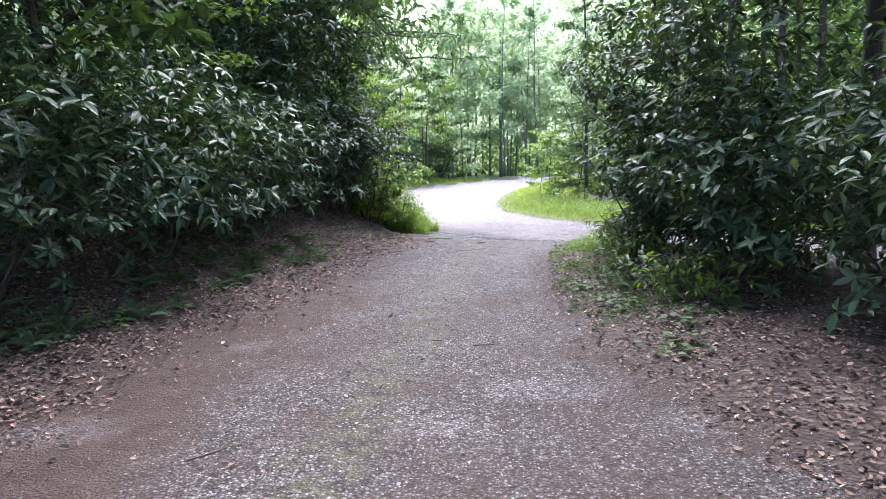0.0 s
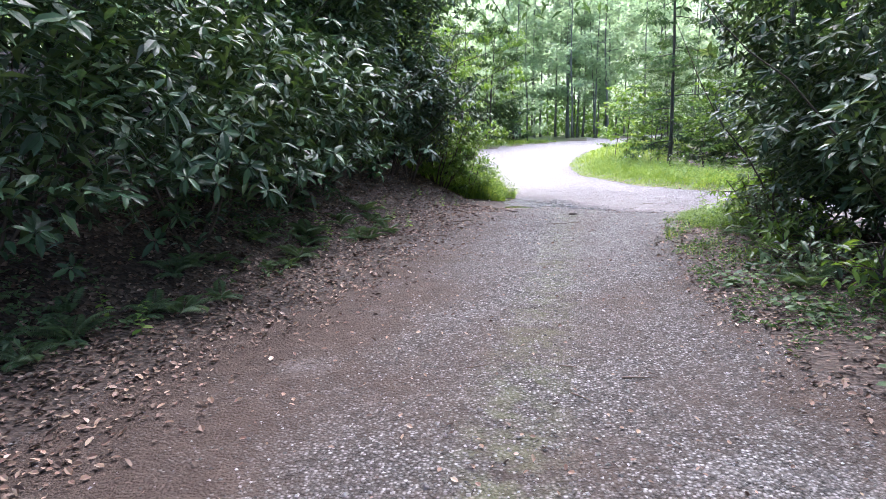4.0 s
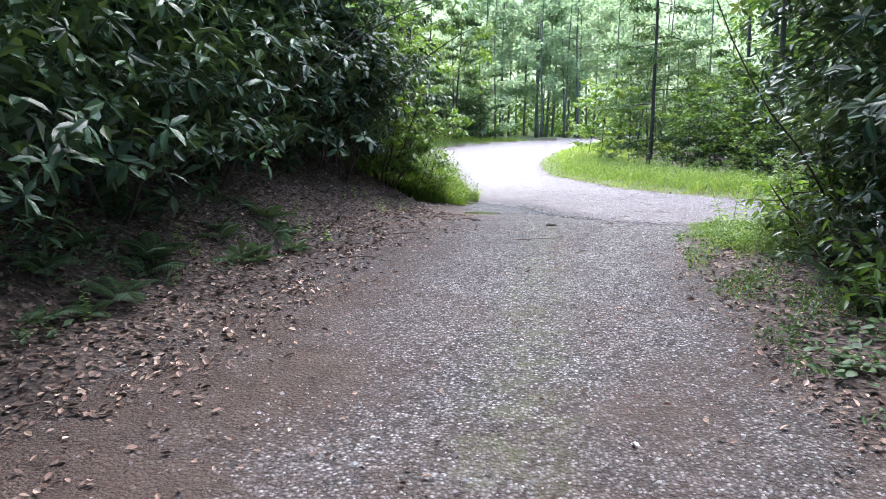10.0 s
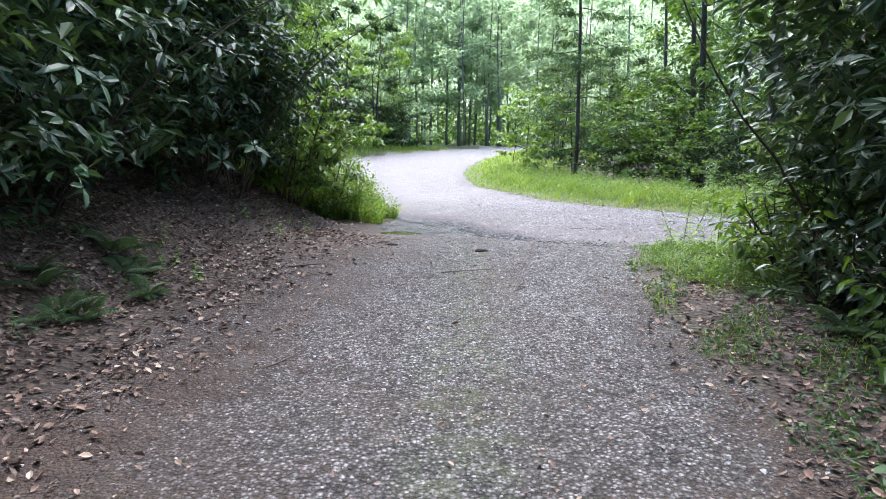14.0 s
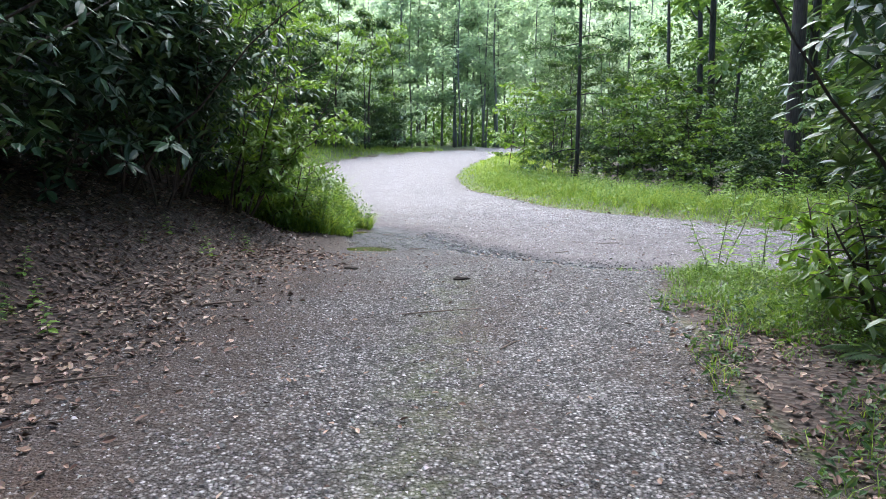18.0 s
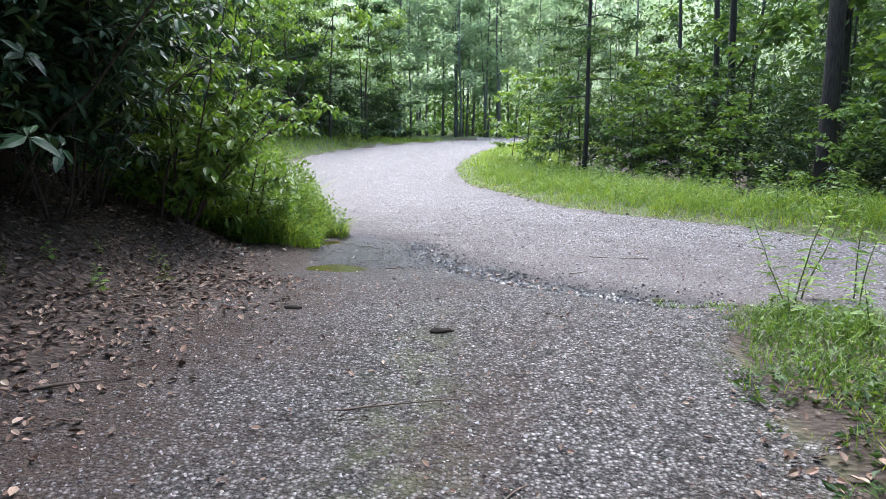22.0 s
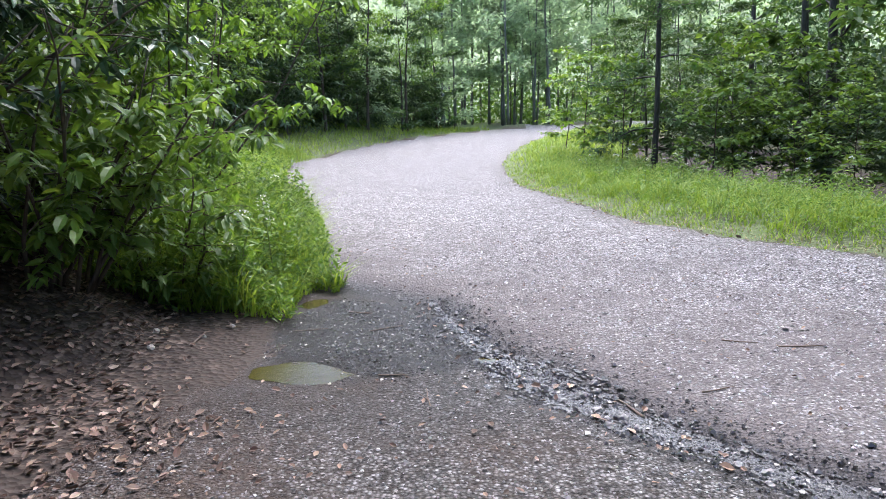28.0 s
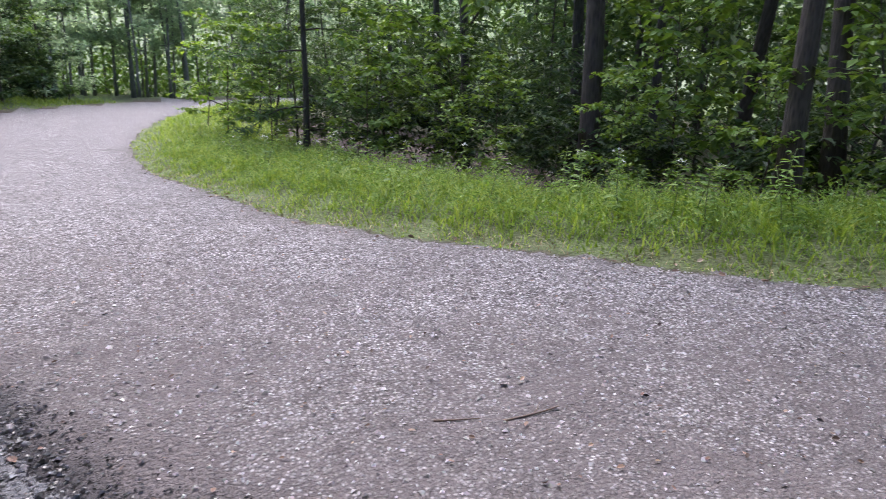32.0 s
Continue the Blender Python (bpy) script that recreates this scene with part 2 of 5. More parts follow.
def water_material(name, tint, ripple=0.08):
    m, n, l, out = mat_base(name)
    geo = n.new("ShaderNodeNewGeometry")
    p = n.new("ShaderNodeBsdfPrincipled")
    nz = noise_tex(n, l, geo.outputs["Position"], 6, 3)
    c = mixc(n, l, nz.outputs["Fac"], tuple(0.75 * t for t in tint), tint)
    l.new(c, p.inputs["Base Color"])
    p.inputs["Roughness"].default_value = 0.04
    p.inputs["IOR"].default_value = 1.33
    b = n.new("ShaderNodeBump")
    b.inputs["Strength"].default_value = ripple
    b.inputs["Distance"].default_value = 0.01
    l.new(noise_tex(n, l, geo.outputs["Position"], 55, 3).outputs["Fac"], b.inputs["Height"])
    l.new(b.outputs[0], p.inputs["Normal"])
    l.new(p.outputs[0], out.inputs["Surface"])
    return m


# darker than the road's gravel: part of the canopy's shade is in these tones
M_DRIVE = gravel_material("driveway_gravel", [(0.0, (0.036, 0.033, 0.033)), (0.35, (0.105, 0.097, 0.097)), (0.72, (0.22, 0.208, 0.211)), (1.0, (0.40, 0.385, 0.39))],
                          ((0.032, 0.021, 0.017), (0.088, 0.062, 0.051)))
# paler than the driveway's: the open sky's brightness is partly in these tones
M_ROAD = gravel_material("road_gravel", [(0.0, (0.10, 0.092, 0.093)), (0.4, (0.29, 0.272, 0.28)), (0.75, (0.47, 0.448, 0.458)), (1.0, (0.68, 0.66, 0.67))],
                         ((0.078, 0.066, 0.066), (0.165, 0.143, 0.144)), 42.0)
M_SOIL = soil_material("forest_floor")
# mostly near-black ramp with few light leaves: shade and lit sprays in the colour
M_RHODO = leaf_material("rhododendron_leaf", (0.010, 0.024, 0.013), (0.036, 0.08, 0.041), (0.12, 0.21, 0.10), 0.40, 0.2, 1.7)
# lit copy of the leaf above: the brightness of lit bushes is in its colour
M_RHODO_LIT = leaf_material("rhododendron_leaf_lit_tint", (0.045, 0.08, 0.042), (0.10, 0.16, 0.08), (0.19, 0.25, 0.13), 0.36, 0.25, 0.9)
# green of the saplings; on sunlit shrubs and road trees it also carries sunlight
M_BRIGHT = leaf_material("bright_green_leaf", (0.07, 0.14, 0.025), (0.14, 0.25, 0.045), (0.22, 0.34, 0.075), 0.42, 0.45, 1.5)
M_CORNER = leaf_material("laurel_leaf", (0.05, 0.10, 0.026), (0.12, 0.21, 0.045), (0.22, 0.33, 0.08), 0.36, 0.5, 1.5)
M_BROAD = leaf_material("forest_leaf", (0.065, 0.13, 0.045), (0.13, 0.225, 0.075), (0.22, 0.32, 0.12), 0.5, 0.45, 0.35)
# distance haze is painted into this leaf colour by paling it
M_HAZE_LEAF = leaf_material("hazed_leaf", (0.24, 0.31, 0.22), (0.36, 0.44, 0.32), (0.52, 0.60, 0.47), 0.5, 0.8, 0.2, None, (1.08, 1.12, 0.85))
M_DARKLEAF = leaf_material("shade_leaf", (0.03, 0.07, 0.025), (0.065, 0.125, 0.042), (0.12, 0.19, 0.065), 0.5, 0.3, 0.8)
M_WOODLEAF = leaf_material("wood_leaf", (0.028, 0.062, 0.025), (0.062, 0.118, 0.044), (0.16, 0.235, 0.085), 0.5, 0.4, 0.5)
M_NEEDLE = leaf_material("hemlock_needle", (0.04, 0.085, 0.04), (0.08, 0.15, 0.07), (0.14, 0.22, 0.11), 0.6, 0.3, 1.0)
M_GRASS = leaf_material("grass_blade", (0.10, 0.175, 0.03), (0.205, 0.31, 0.06), (0.37, 0.44, 0.125), 0.55, 0.5, 1.2)
M_HERB = leaf_material("herb_leaf", (0.07, 0.145, 0.028), (0.17, 0.285, 0.06), (0.30, 0.41, 0.11), 0.5, 0.4, 2.5)
M_FERN = leaf_material("fern_leaf", (0.045, 0.085, 0.045), (0.09, 0.145, 0.075), (0.15, 0.21, 0.11), 0.55, 0.35, 2.5)
M_BARK = bark_material("grey_brown_bark", (0.015, 0.0135, 0.012), (0.068, 0.062, 0.056))
# bark paled for the far trees, aerial haze put into its colour
M_BARK_HAZE = bark_material("hazed_bark", (0.05, 0.052, 0.045), (0.14, 0.14, 0.12))
M_BARK_DARK = bark_material("dark_bark", (0.02, 0.016, 0.013), (0.075, 0.06, 0.05), 0.3)
M_STEM = bark_material("shrub_stem_bark", (0.022, 0.017, 0.014), (0.075, 0.058, 0.046), 0.2)
M_GREENSTEM = island_material("green_stem", [(0.0, (0.07, 0.10, 0.03)), (1.0, (0.13, 0.17, 0.05))], 0.6)
M_LITTER = island_material("dead_leaf", [(0.0, (0.045, 0.024, 0.017)), (0.35, (0.10, 0.057, 0.040)), (0.65, (0.16, 0.098, 0.070)), (0.9, (0.27, 0.18, 0.13)), (1.0, (0.40, 0.30, 0.235))], 0.65)
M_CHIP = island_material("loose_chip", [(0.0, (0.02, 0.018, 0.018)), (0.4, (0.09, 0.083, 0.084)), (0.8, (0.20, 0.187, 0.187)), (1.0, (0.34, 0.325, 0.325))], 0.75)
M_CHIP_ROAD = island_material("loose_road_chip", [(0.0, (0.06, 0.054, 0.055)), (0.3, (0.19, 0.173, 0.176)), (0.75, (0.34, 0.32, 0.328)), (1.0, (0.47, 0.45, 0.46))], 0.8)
M_STONE = island_material("grey_stone", [(0.0, (0.09, 0.083, 0.085)), (1.0, (0.17, 0.158, 0.16))], 0.7, bump=0.5)
M_WETCHIP = island_material("wet_chip", [(0.0, (0.018, 0.016, 0.017)), (0.6, (0.05, 0.046, 0.05)), (1.0, (0.11, 0.104, 0.112))], 0.14)
# another copy of the leaf; light on the road's wall is put in its tones
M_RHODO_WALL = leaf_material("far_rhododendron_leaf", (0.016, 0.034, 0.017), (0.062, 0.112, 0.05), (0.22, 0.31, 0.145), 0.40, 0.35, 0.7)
M_TWIG = island_material("dead_twig", [(0.0, (0.05, 0.035, 0.028)), (1.0, (0.17, 0.125, 0.095))], 0.85, bump=0.5)
M_CLOD = island_material("dark_clod", [(0.0, (0.010, 0.008, 0.007)), (1.0, (0.028, 0.021, 0.017))], 0.95, bump=0.8)
M_PALE_STONE = island_material("pale_stone", [(0.0, (0.24, 0.20, 0.175)), (1.0, (0.40, 0.35, 0.32))], 0.85, bump=0.6)
M_STRAW = island_material("dry_grass_blade", [(0.0, (0.16, 0.12, 0.06)), (0.6, (0.34, 0.27, 0.14)), (1.0, (0.50, 0.42, 0.25))], 0.75)
M_PUDDLE = water_material("muddy_water", (0.05, 0.041, 0.014))
M_TRICKLE = water_material("clear_trickle", (0.06, 0.058, 0.064), 0.8)
M_FLOWER = island_material("white_flower", [(0.0, (0.6, 0.6, 0.55)), (1.0, (0.8, 0.8, 0.76))], 0.7)


def backdrop_glow_material():
    """Emission for the added backdrop: bright haze as a glow of soft pale greens."""
    m, n, l, out = mat_base("glowing_haze_backdrop")
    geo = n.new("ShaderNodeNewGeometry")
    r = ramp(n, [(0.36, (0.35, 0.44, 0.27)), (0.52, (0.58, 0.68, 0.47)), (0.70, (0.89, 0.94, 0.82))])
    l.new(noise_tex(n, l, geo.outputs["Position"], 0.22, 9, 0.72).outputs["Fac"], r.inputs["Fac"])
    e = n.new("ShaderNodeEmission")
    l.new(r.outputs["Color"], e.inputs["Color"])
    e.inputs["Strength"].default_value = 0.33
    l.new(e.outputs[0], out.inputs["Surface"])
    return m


M_BACKDROP_GLOW = backdrop_glow_material()


# ---------------------------------------------------------------- mesh tools
rng = np.random.default_rng(7)


def raw_mesh(name, V, F, mat, smooth=False):
    """A mesh of triangles from arrays."""
    me = bpy.data.meshes.new(name)
    V, F = np.asarray(V, np.float32), np.asarray(F, np.int32)
    me.vertices.add(len(V))
    me.vertices.foreach_set("co", V.ravel())
    me.loops.add(F.size)
    me.loops.foreach_set("vertex_index", F.ravel())
    me.polygons.add(len(F))
    me.polygons.foreach_set("loop_start", np.arange(0, F.size, F.shape[1], dtype=np.int32))
    me.polygons.foreach_set("use_smooth", np.full(len(F), smooth))
    me.update(calc_edges=True)
    me.materials.append(mat)
    return me


def joined(pieces):
    """Several (V, F) in one."""
    vs, fs, at = [], [], 0
    for v, f in pieces:
        vs.append(v)
        fs.append(np.asarray(f) + at)
        at += len(v)
    return np.concatenate(vs), np.concatenate(fs)


def scatter(V, F, M, T):
    """The template V, F once for each of the matrices M (n,3,3) and places T (n,3)."""
    V, F, M, T = np.asarray(V, float), np.asarray(F), np.asarray(M, float), np.asarray(T, float)
    out = np.einsum("nij,kj->nki", M, V) + T[:, None]
    faces = F[None] + (np.arange(len(T)) * len(V))[:, None, None]
    return out.reshape(-1, 3), faces.reshape(-1, F.shape[1])


def frames_of(ahead, up=(0, 0, 1), roll=None):
    """Matrices whose x axis goes ahead and whose z axis is near up."""
    a = np.asarray(ahead, float)
    a = a / np.linalg.norm(a, axis=1, keepdims=True)
    u = np.broadcast_to(np.asarray(up, float), a.shape) + 1e-4
    y = np.cross(u, a)
    y /= np.linalg.norm(y, axis=1, keepdims=True) + 1e-9
    z = np.cross(a, y)
    if roll is not None:
        c, s = np.cos(roll)[:, None], np.sin(roll)[:, None]
        y, z = c * y + s * z, c * z - s * y
    return np.stack([a, y, z], 2)


def tube(points, radii, sides=7):
    """A tapered tube along a line of points, closed at both ends."""
    P = np.asarray(points, float)
    R = np.broadcast_to(np.asarray(radii, float), (len(P),))
    d = np.gradient(P, axis=0)
    m = frames_of(d, (0.31, 0.17, 0.05) if abs(d[:, 2]).mean() > 0.5 * np.linalg.norm(d, axis=1).mean() else (0, 0, 1))
    a = np.linspace(0, 2 * np.pi, sides, endpoint=False)
    ring = np.stack([np.zeros_like(a), np.cos(a), np.sin(a)], 1)
    V = (np.einsum("nij,kj->nki", m, ring) * R[:, None, None] + P[:, None]).reshape(-1, 3)
    F = []
    for i in range(len(P) - 1):
        for k in range(sides):
            a0, b0 = i * sides + k, i * sides + (k + 1) % sides
            F += [(a0, b0, b0 + sides), (a0, b0 + sides, a0 + sides)]
    V = np.concatenate([V, P[:1], P[-1:]])
    n = len(P) * sides
    for k in range(sides):
        F += [(n, (k + 1) % sides, k), (n + 1, n - sides + k, n - sides + (k + 1) % sides)]
    return V, np.array(F)


def wander(start, way, length, steps=6, jitter=0.12, lift=0.0):
    """A crooked line from start."""
    p, w = np.array(start, float), np.array(way, float)
    w /= np.linalg.norm(w)
    pts = [p.copy()]
    for _ in range(steps):
        w = w + rng.normal(0, jitter, 3) + np.array([0, 0, lift])
        w /= np.linalg.norm(w)
        p = p + w * length / steps
        pts.append(p.copy())
    return np.array(pts)


def leaf_shape(width=0.32, droop=0.22, fold=0.05):
    """One leaf, a metre long along x: folded at the midrib, drooping to its tip."""
    def row(u, w):
        z = -droop * u * u
        return [(u, w, z + fold), (u, 0, z), (u, -w, z + fold)]
    V = [(0, 0, 0)] + row(0.32, width * 0.46) + row(0.7, width * 0.42) + [(1, 0, -droop)]
    F = [(0, 2, 1), (0, 3, 2), (1, 2, 5), (1, 5, 4), (2, 3, 6), (2, 6, 5), (4, 5, 7), (5, 6, 7)]
    return np.array(V, float), np.array(F)


def leaflet_shape(width=0.5, droop=0.15):
    """A small leaf of two folded halves."""
    V = [(0, 0, 0), (0.45, width / 2, 0.05), (1, 0, -droop), (0.45, -width / 2, 0.05)]
    return np.array(V, float), np.array([(0, 2, 1), (0, 3, 2)])


def rand_dirs(n, zlow=-1.0, zhigh=1.0):
    z = rng.uniform(zlow, zhigh, n)
    a = rng.uniform(0, 2 * np.pi, n)
    r = np.sqrt(np.maximum(0, 1 - z * z))
    return np.stack([r * np.cos(a), r * np.sin(a), z], 1)


def empty(name, x, y, z, turn=0.0, size=1.0, label="", category="", group="", kind="", tilt=(0, 0)):
    ob = new(name)
    ob.empty_display_size = 0.1
    ob.matrix_basis = pose(x, y, z, tilt[0], tilt[1], turn) @ Matrix.Diagonal((size, size, size, 1))
    return tagged(ob, label, category, group, kind)


def part(name, me, parent, label="", at=None):
    ob = new(name, me)
    ob.parent = parent
    if at is not None:
        ob.matrix_basis = at
    if label:
        ob["label"] = label
    if name in ("limb", "twig", "runner", "foliage", "inner_foliage", "crown", "flower_head"):
        ob["kind"] = "stuff"
    return ob


# ---------------------------------------------------------------- plan of the ground
ROAD = np.array([(44, -16), (20, 6.6), (9, 17.1), (6.2, 19.75), (4.96, 20.98), (2.9, 23.5), (1.9, 25.5), (1.1, 29), (0.25, 32.6), (-0.2, 36), (-0.4, 40),
                 (-0.1, 46), (1.0, 53), (3.6, 61), (8.5, 68), (18, 75), (30, 79), (28, 85), (14, 80), (3, 73), (-3, 65), (-7, 57), (-8.9, 49), (-9.2, 41.5),
                 (-7.2, 34.5), (-4.3, 27.6), (-2.75, 22.9), (-2.1, 20.8), (-0.95, 20.4), (-0.5, 19.6), (-0.2, 19.0), (0.4, 18.2), (0.8, 17.75), (1.3, 17.15), (1.9, 16.65), (2.9, 15.9), (6, 13.0), (16, 3.4), (40, -20)])
DRIVE_LEFT = np.array([(-2.9, -14), (-3.15, 0), (-3.2, 6.9), (-2.95, 7.6), (-2.68, 9), (-2.62, 12), (-2.35, 14.5), (-2.05, 17), (-1.8, 18.6), (-2.2, 20.0)])
DRIVE_RIGHT = np.array([(2.3, 16.3), (1.72, 15), (1.58, 13.6), (1.45, 12.5), (1.38, 10), (1.42, 8.5), (1.62, 6.6), (2.15, 5), (2.6, 3.7), (2.9, 0), (3.0, -14)])
NEAR_EDGE = np.array([(-2.1, 20.8), (-0.95, 20.4), (-0.5, 19.6), (-0.2, 19.0), (0.4, 18.2), (0.8, 17.75), (1.3, 17.15), (1.9, 16.65)])
DRIVE = np.vstack([DRIVE_LEFT, NEAR_EDGE, DRIVE_RIGHT])
# puddles: centre and half widths
PUDDLES = [(-1.38, 18.30, 0.35, 0.20), (-1.85, 20.05, 0.13, 0.16), (-0.50, 19.36, 0.10, 0.06), (-0.17, 18.86, 0.13, 0.09), (1.95, 16.95, 0.16, 0.06)]


def line_distance(x, y, line, closed=False):
    best = np.full(np.shape(x), 1e9)
    pts = np.vstack([line, line[:1]]) if closed else line
    for (ax, ay), (bx, by) in zip(pts[:-1], pts[1:]):
        dx, dy = bx - ax, by - ay
        u = np.clip(((x - ax) * dx + (y - ay) * dy) / (dx * dx + dy * dy), 0, 1)
        best = np.minimum(best, np.hypot(x - ax - u * dx, y - ay - u * dy))
    return best


def inside(x, y, poly):
    hit = np.zeros(np.shape(x), bool)
    for (ax, ay), (bx, by) in zip(poly, np.roll(poly, -1, 0)):
        if ay != by:
            hit ^= ((ay > y) != (by > y)) & (x < (bx - ax) * (y - ay) / (by - ay) + ax)
    return hit


def smooth(v, a, b):
    u = np.clip((v - a) / (b - a), 0, 1)
    return u * u * (3 - 2 * u)


def waves(x, y, s=1.0, k=0.0):
    return (np.sin(x * 1.7 * s + 1.3 + k) * np.sin(y * 1.3 * s + 0.4) + 0.6 * np.sin(x * 3.9 * s - y * 2.7 * s + k) + 0.4 * np.sin(y * 6.1 * s + x * 4.3 * s + 2 * k)) / 2


def plan(x, y):
    """Height, distance outside the gravel (negative inside), and whether road or driveway."""
    x, y = np.asarray(x, float), np.asarray(y, float)
    on_road, on_drive = inside(x, y, ROAD), inside(x, y, DRIVE)
    d = np.minimum(line_distance(x, y, ROAD, True), line_distance(x, y, DRIVE, True))
    d = np.where(on_road | on_drive, -d, d)
    out = np.maximum(d, 0)
    z = np.interp(y, [0, 15.5, 18, 22, 33, 45, 60, 75, 100, 160], [0, 0, -0.2, -0.2, -0.5, -0.35, 0.1, 0.45, 0.5, 1.5])
    # the wet channel along the mouth of the driveway
    ne = line_distance(x, y, NEAR_EDGE)
    z = z - 0.10 * np.exp(-(ne / 0.40) ** 2) * smooth(out, 0.9, 0.2) * smooth(x, 3.5, 2.6) * smooth(x, -2.2, -0.9)
    for px, py, rx, ry in PUDDLES:
        z = z - 0.045 * np.exp(-(((x - px) / rx) ** 2 + ((y - py) / ry) ** 2))
    left = smooth(x, 0.0, -2.0) * smooth(y, 20.6, 18.8) 
    bank = 0.12 * np.minimum(out, 0.9) + 0.58 * np.maximum(out - 0.9, 0)
    bank = 4.2 * np.tanh(bank / 4.2)
    z = z + left * bank
    far_left = smooth(x, 0.0, -2.0) * smooth(y, 19.2, 21.5)
    slope = 0.30 * np.minimum(out, 2.8) + 0.45 * np.maximum(out - 2.8, 0)
    z = z + far_left * smooth(y, 70, 54) * 5.0 * np.tanh(slope / 5.0)
    right = smooth(x, 0.5, 1.5) * smooth(y, 17.5, 14.5)
    z = z + right * (0.06 * out - 0.20 * np.maximum(out - 3.5, 0).clip(0, 6))
    verge = smooth(x, -1.5, 0.0) * smooth(y, 15.5, 18.5)
    z = z + verge * (0.16 * smooth(out, 0, 1.3) - 0.13 * np.maximum(out - 3.0, 0).clip(0, 8))
    z = z + np.where(d < 0, 0.012, 0.035 + 0.03 * smooth(out, 0.5, 3)) * waves(x, y) + 0.012 * waves(x, y, 2.3, 1.0)
    return z, d, on_road, on_drive


def height(x, y):
    return float(plan(np.array([x]), np.array([y]))[0][0])


def heights(x, y):
    return plan(x, y)[0]


# ---------------------------------------------------------------- the ground, one sheet, in its pieces
def axis(near, step, far, grow=1.16):
    lo, hi = near
    mid = list(np.arange(lo, hi + 1e-6, step))
    up, w, dn = hi, step, lo
    left, right = [], []
    while up < far[1]:
        w *= grow
        up += w
        dn -= w
        right.append(up)
        left.append(dn)
    return np.array(left[::-1] + mid + right)


gx = axis((-7.0, 14.0), 0.14, (-330, 330))
gy = axis((-2.0, 38.0), 0.14, (-330, 330))
GX, GY = np.meshgrid(gx, gy, indexing="ij")
GZ, GD, GR, GDV = plan(GX, GY)
far_r = np.hypot(GX, GY - 20)
GZ = GZ + smooth(far_r, 90, 300) * 18
nxg, nyg = GX.shape
GV = np.stack([GX, GY, GZ], 2).reshape(-1, 3)
idx = np.arange(nxg * nyg).reshape(nxg, nyg)
quads = np.stack([idx[:-1, :-1], idx[1:, :-1], idx[1:, 1:], idx[:-1, 1:]], 2).reshape(-1, 4)
cx = GV[quads, 0].mean(1)
cy = GV[quads, 1].mean(1)
wob = 0.10 * waves(cx, cy, 2.0) + 0.06 * waves(cx, cy, 5.1, 2.0)
_, cd, cr, cv = plan(cx + wob, cy + wob)
kind_of = np.where(cr, 1, np.where(cv, 2, 0))

# soil (red), moss or grass (green), wet (blue)
nz1 = waves(GX, GY, 1.4, 3.0)
edge_l = np.interp(GY, DRIVE_LEFT[:, 1], DRIVE_LEFT[:, 0])
edge_r = np.interp(GY, DRIVE_RIGHT[::-1, 1], DRIVE_RIGHT[::-1, 0])
soil = np.clip(smooth(GX - edge_l + 0.3 * nz1, 2.1, 0.2) * 1.15 + smooth(edge_r - GX + 0.2 * nz1, 0.9, 0.0) * 0.9 * smooth(GY, 15, 11), 0, 1) * np.where(GDV, 1, 0)
soil = soil * (0.72 + 0.4 * smooth(GY, 13, 6))
# solid soil along the left; the bank's shade is partly put into this darkness
soil = np.maximum(soil, np.where(GDV, smooth(GY, 11, 8) * smooth(GX - edge_l, 2.3, 1.2), 0))
soil = np.maximum(soil, np.where(GDV, smooth(GY, 12.5, 7.5) * (0.44 + 0.22 * waves(GX, GY, 0.9, 2.0)), 0))
soil = np.maximum(soil, np.where(GDV, 0.28 * smooth(np.abs(GX + 1.0 + 0.15 * nz1), 0.55, 0.1), 0))
# brown soil on the road near the mouth, its darkening also standing for tree shade
soil = np.where(GR, 0.4 * smooth(-GD, 0.7, 0.0) + 0.75 * smooth(GY + 0.62 * GX, 25, 19.5) + 0.1 * nz1, soil)
soil = np.maximum(soil, np.where(GDV, 0.55 * smooth(np.abs(GX - 0.05 + 0.25 * nz1), 0.42, 0.08) * smooth(GY, 10.5, 13) * (0.6 + 0.4 * waves(GX, GY, 0.8)), 0))
moss = np.where(GDV, 0.42 * smooth(GY, 17, 15) * smooth(np.abs(GX + 0.35 - 0.02 * (GY - 8)), 0.45, 0.05) + 0.35 * smooth(edge_r - GX, 0.35, -0.1) * smooth(GY, 9.5, 12), 0)
grassy = (smooth(GX, -1.5, 0) * smooth(GY, 15.5, 18) * smooth(GD, 4.2, 3.0) + smooth(GX, 0, -2) * smooth(GY, 19.6, 21.5) * smooth(GD, 3.6, 2.4)
          + smooth(GX, 1.0, 1.6) * smooth(GX, 3.2, 2.4) * 0.35 * smooth(GX, 1.9, 2.5) * smooth(GY, 12.6, 14.2) * smooth(GY, 18, 16.5))
grassy = np.maximum(grassy, np.where(GY > 58, 0.8, 0) + np.where((GX < -2.5) & (GY > 21), 0.85, 0) + np.where((GX > 14), 0.5, 0))
moss = np.where(GDV | GR, moss, np.clip(grassy * (0.75 + 0.25 * nz1), 0, 1))
ne_all = line_distance(GX, GY, NEAR_EDGE)
wet = smooth(ne_all + 0.12 * nz1, 0.55, 0.05) * smooth(GX, 3.4, 2.4)
wet_pool = smooth(np.hypot((GX + 1.05) / 1.05, (GY - 19.25) / 1.2) + 0.22 * nz1 + 0.05 * waves(GX, GY, 6.0), 1.04, 0.84)
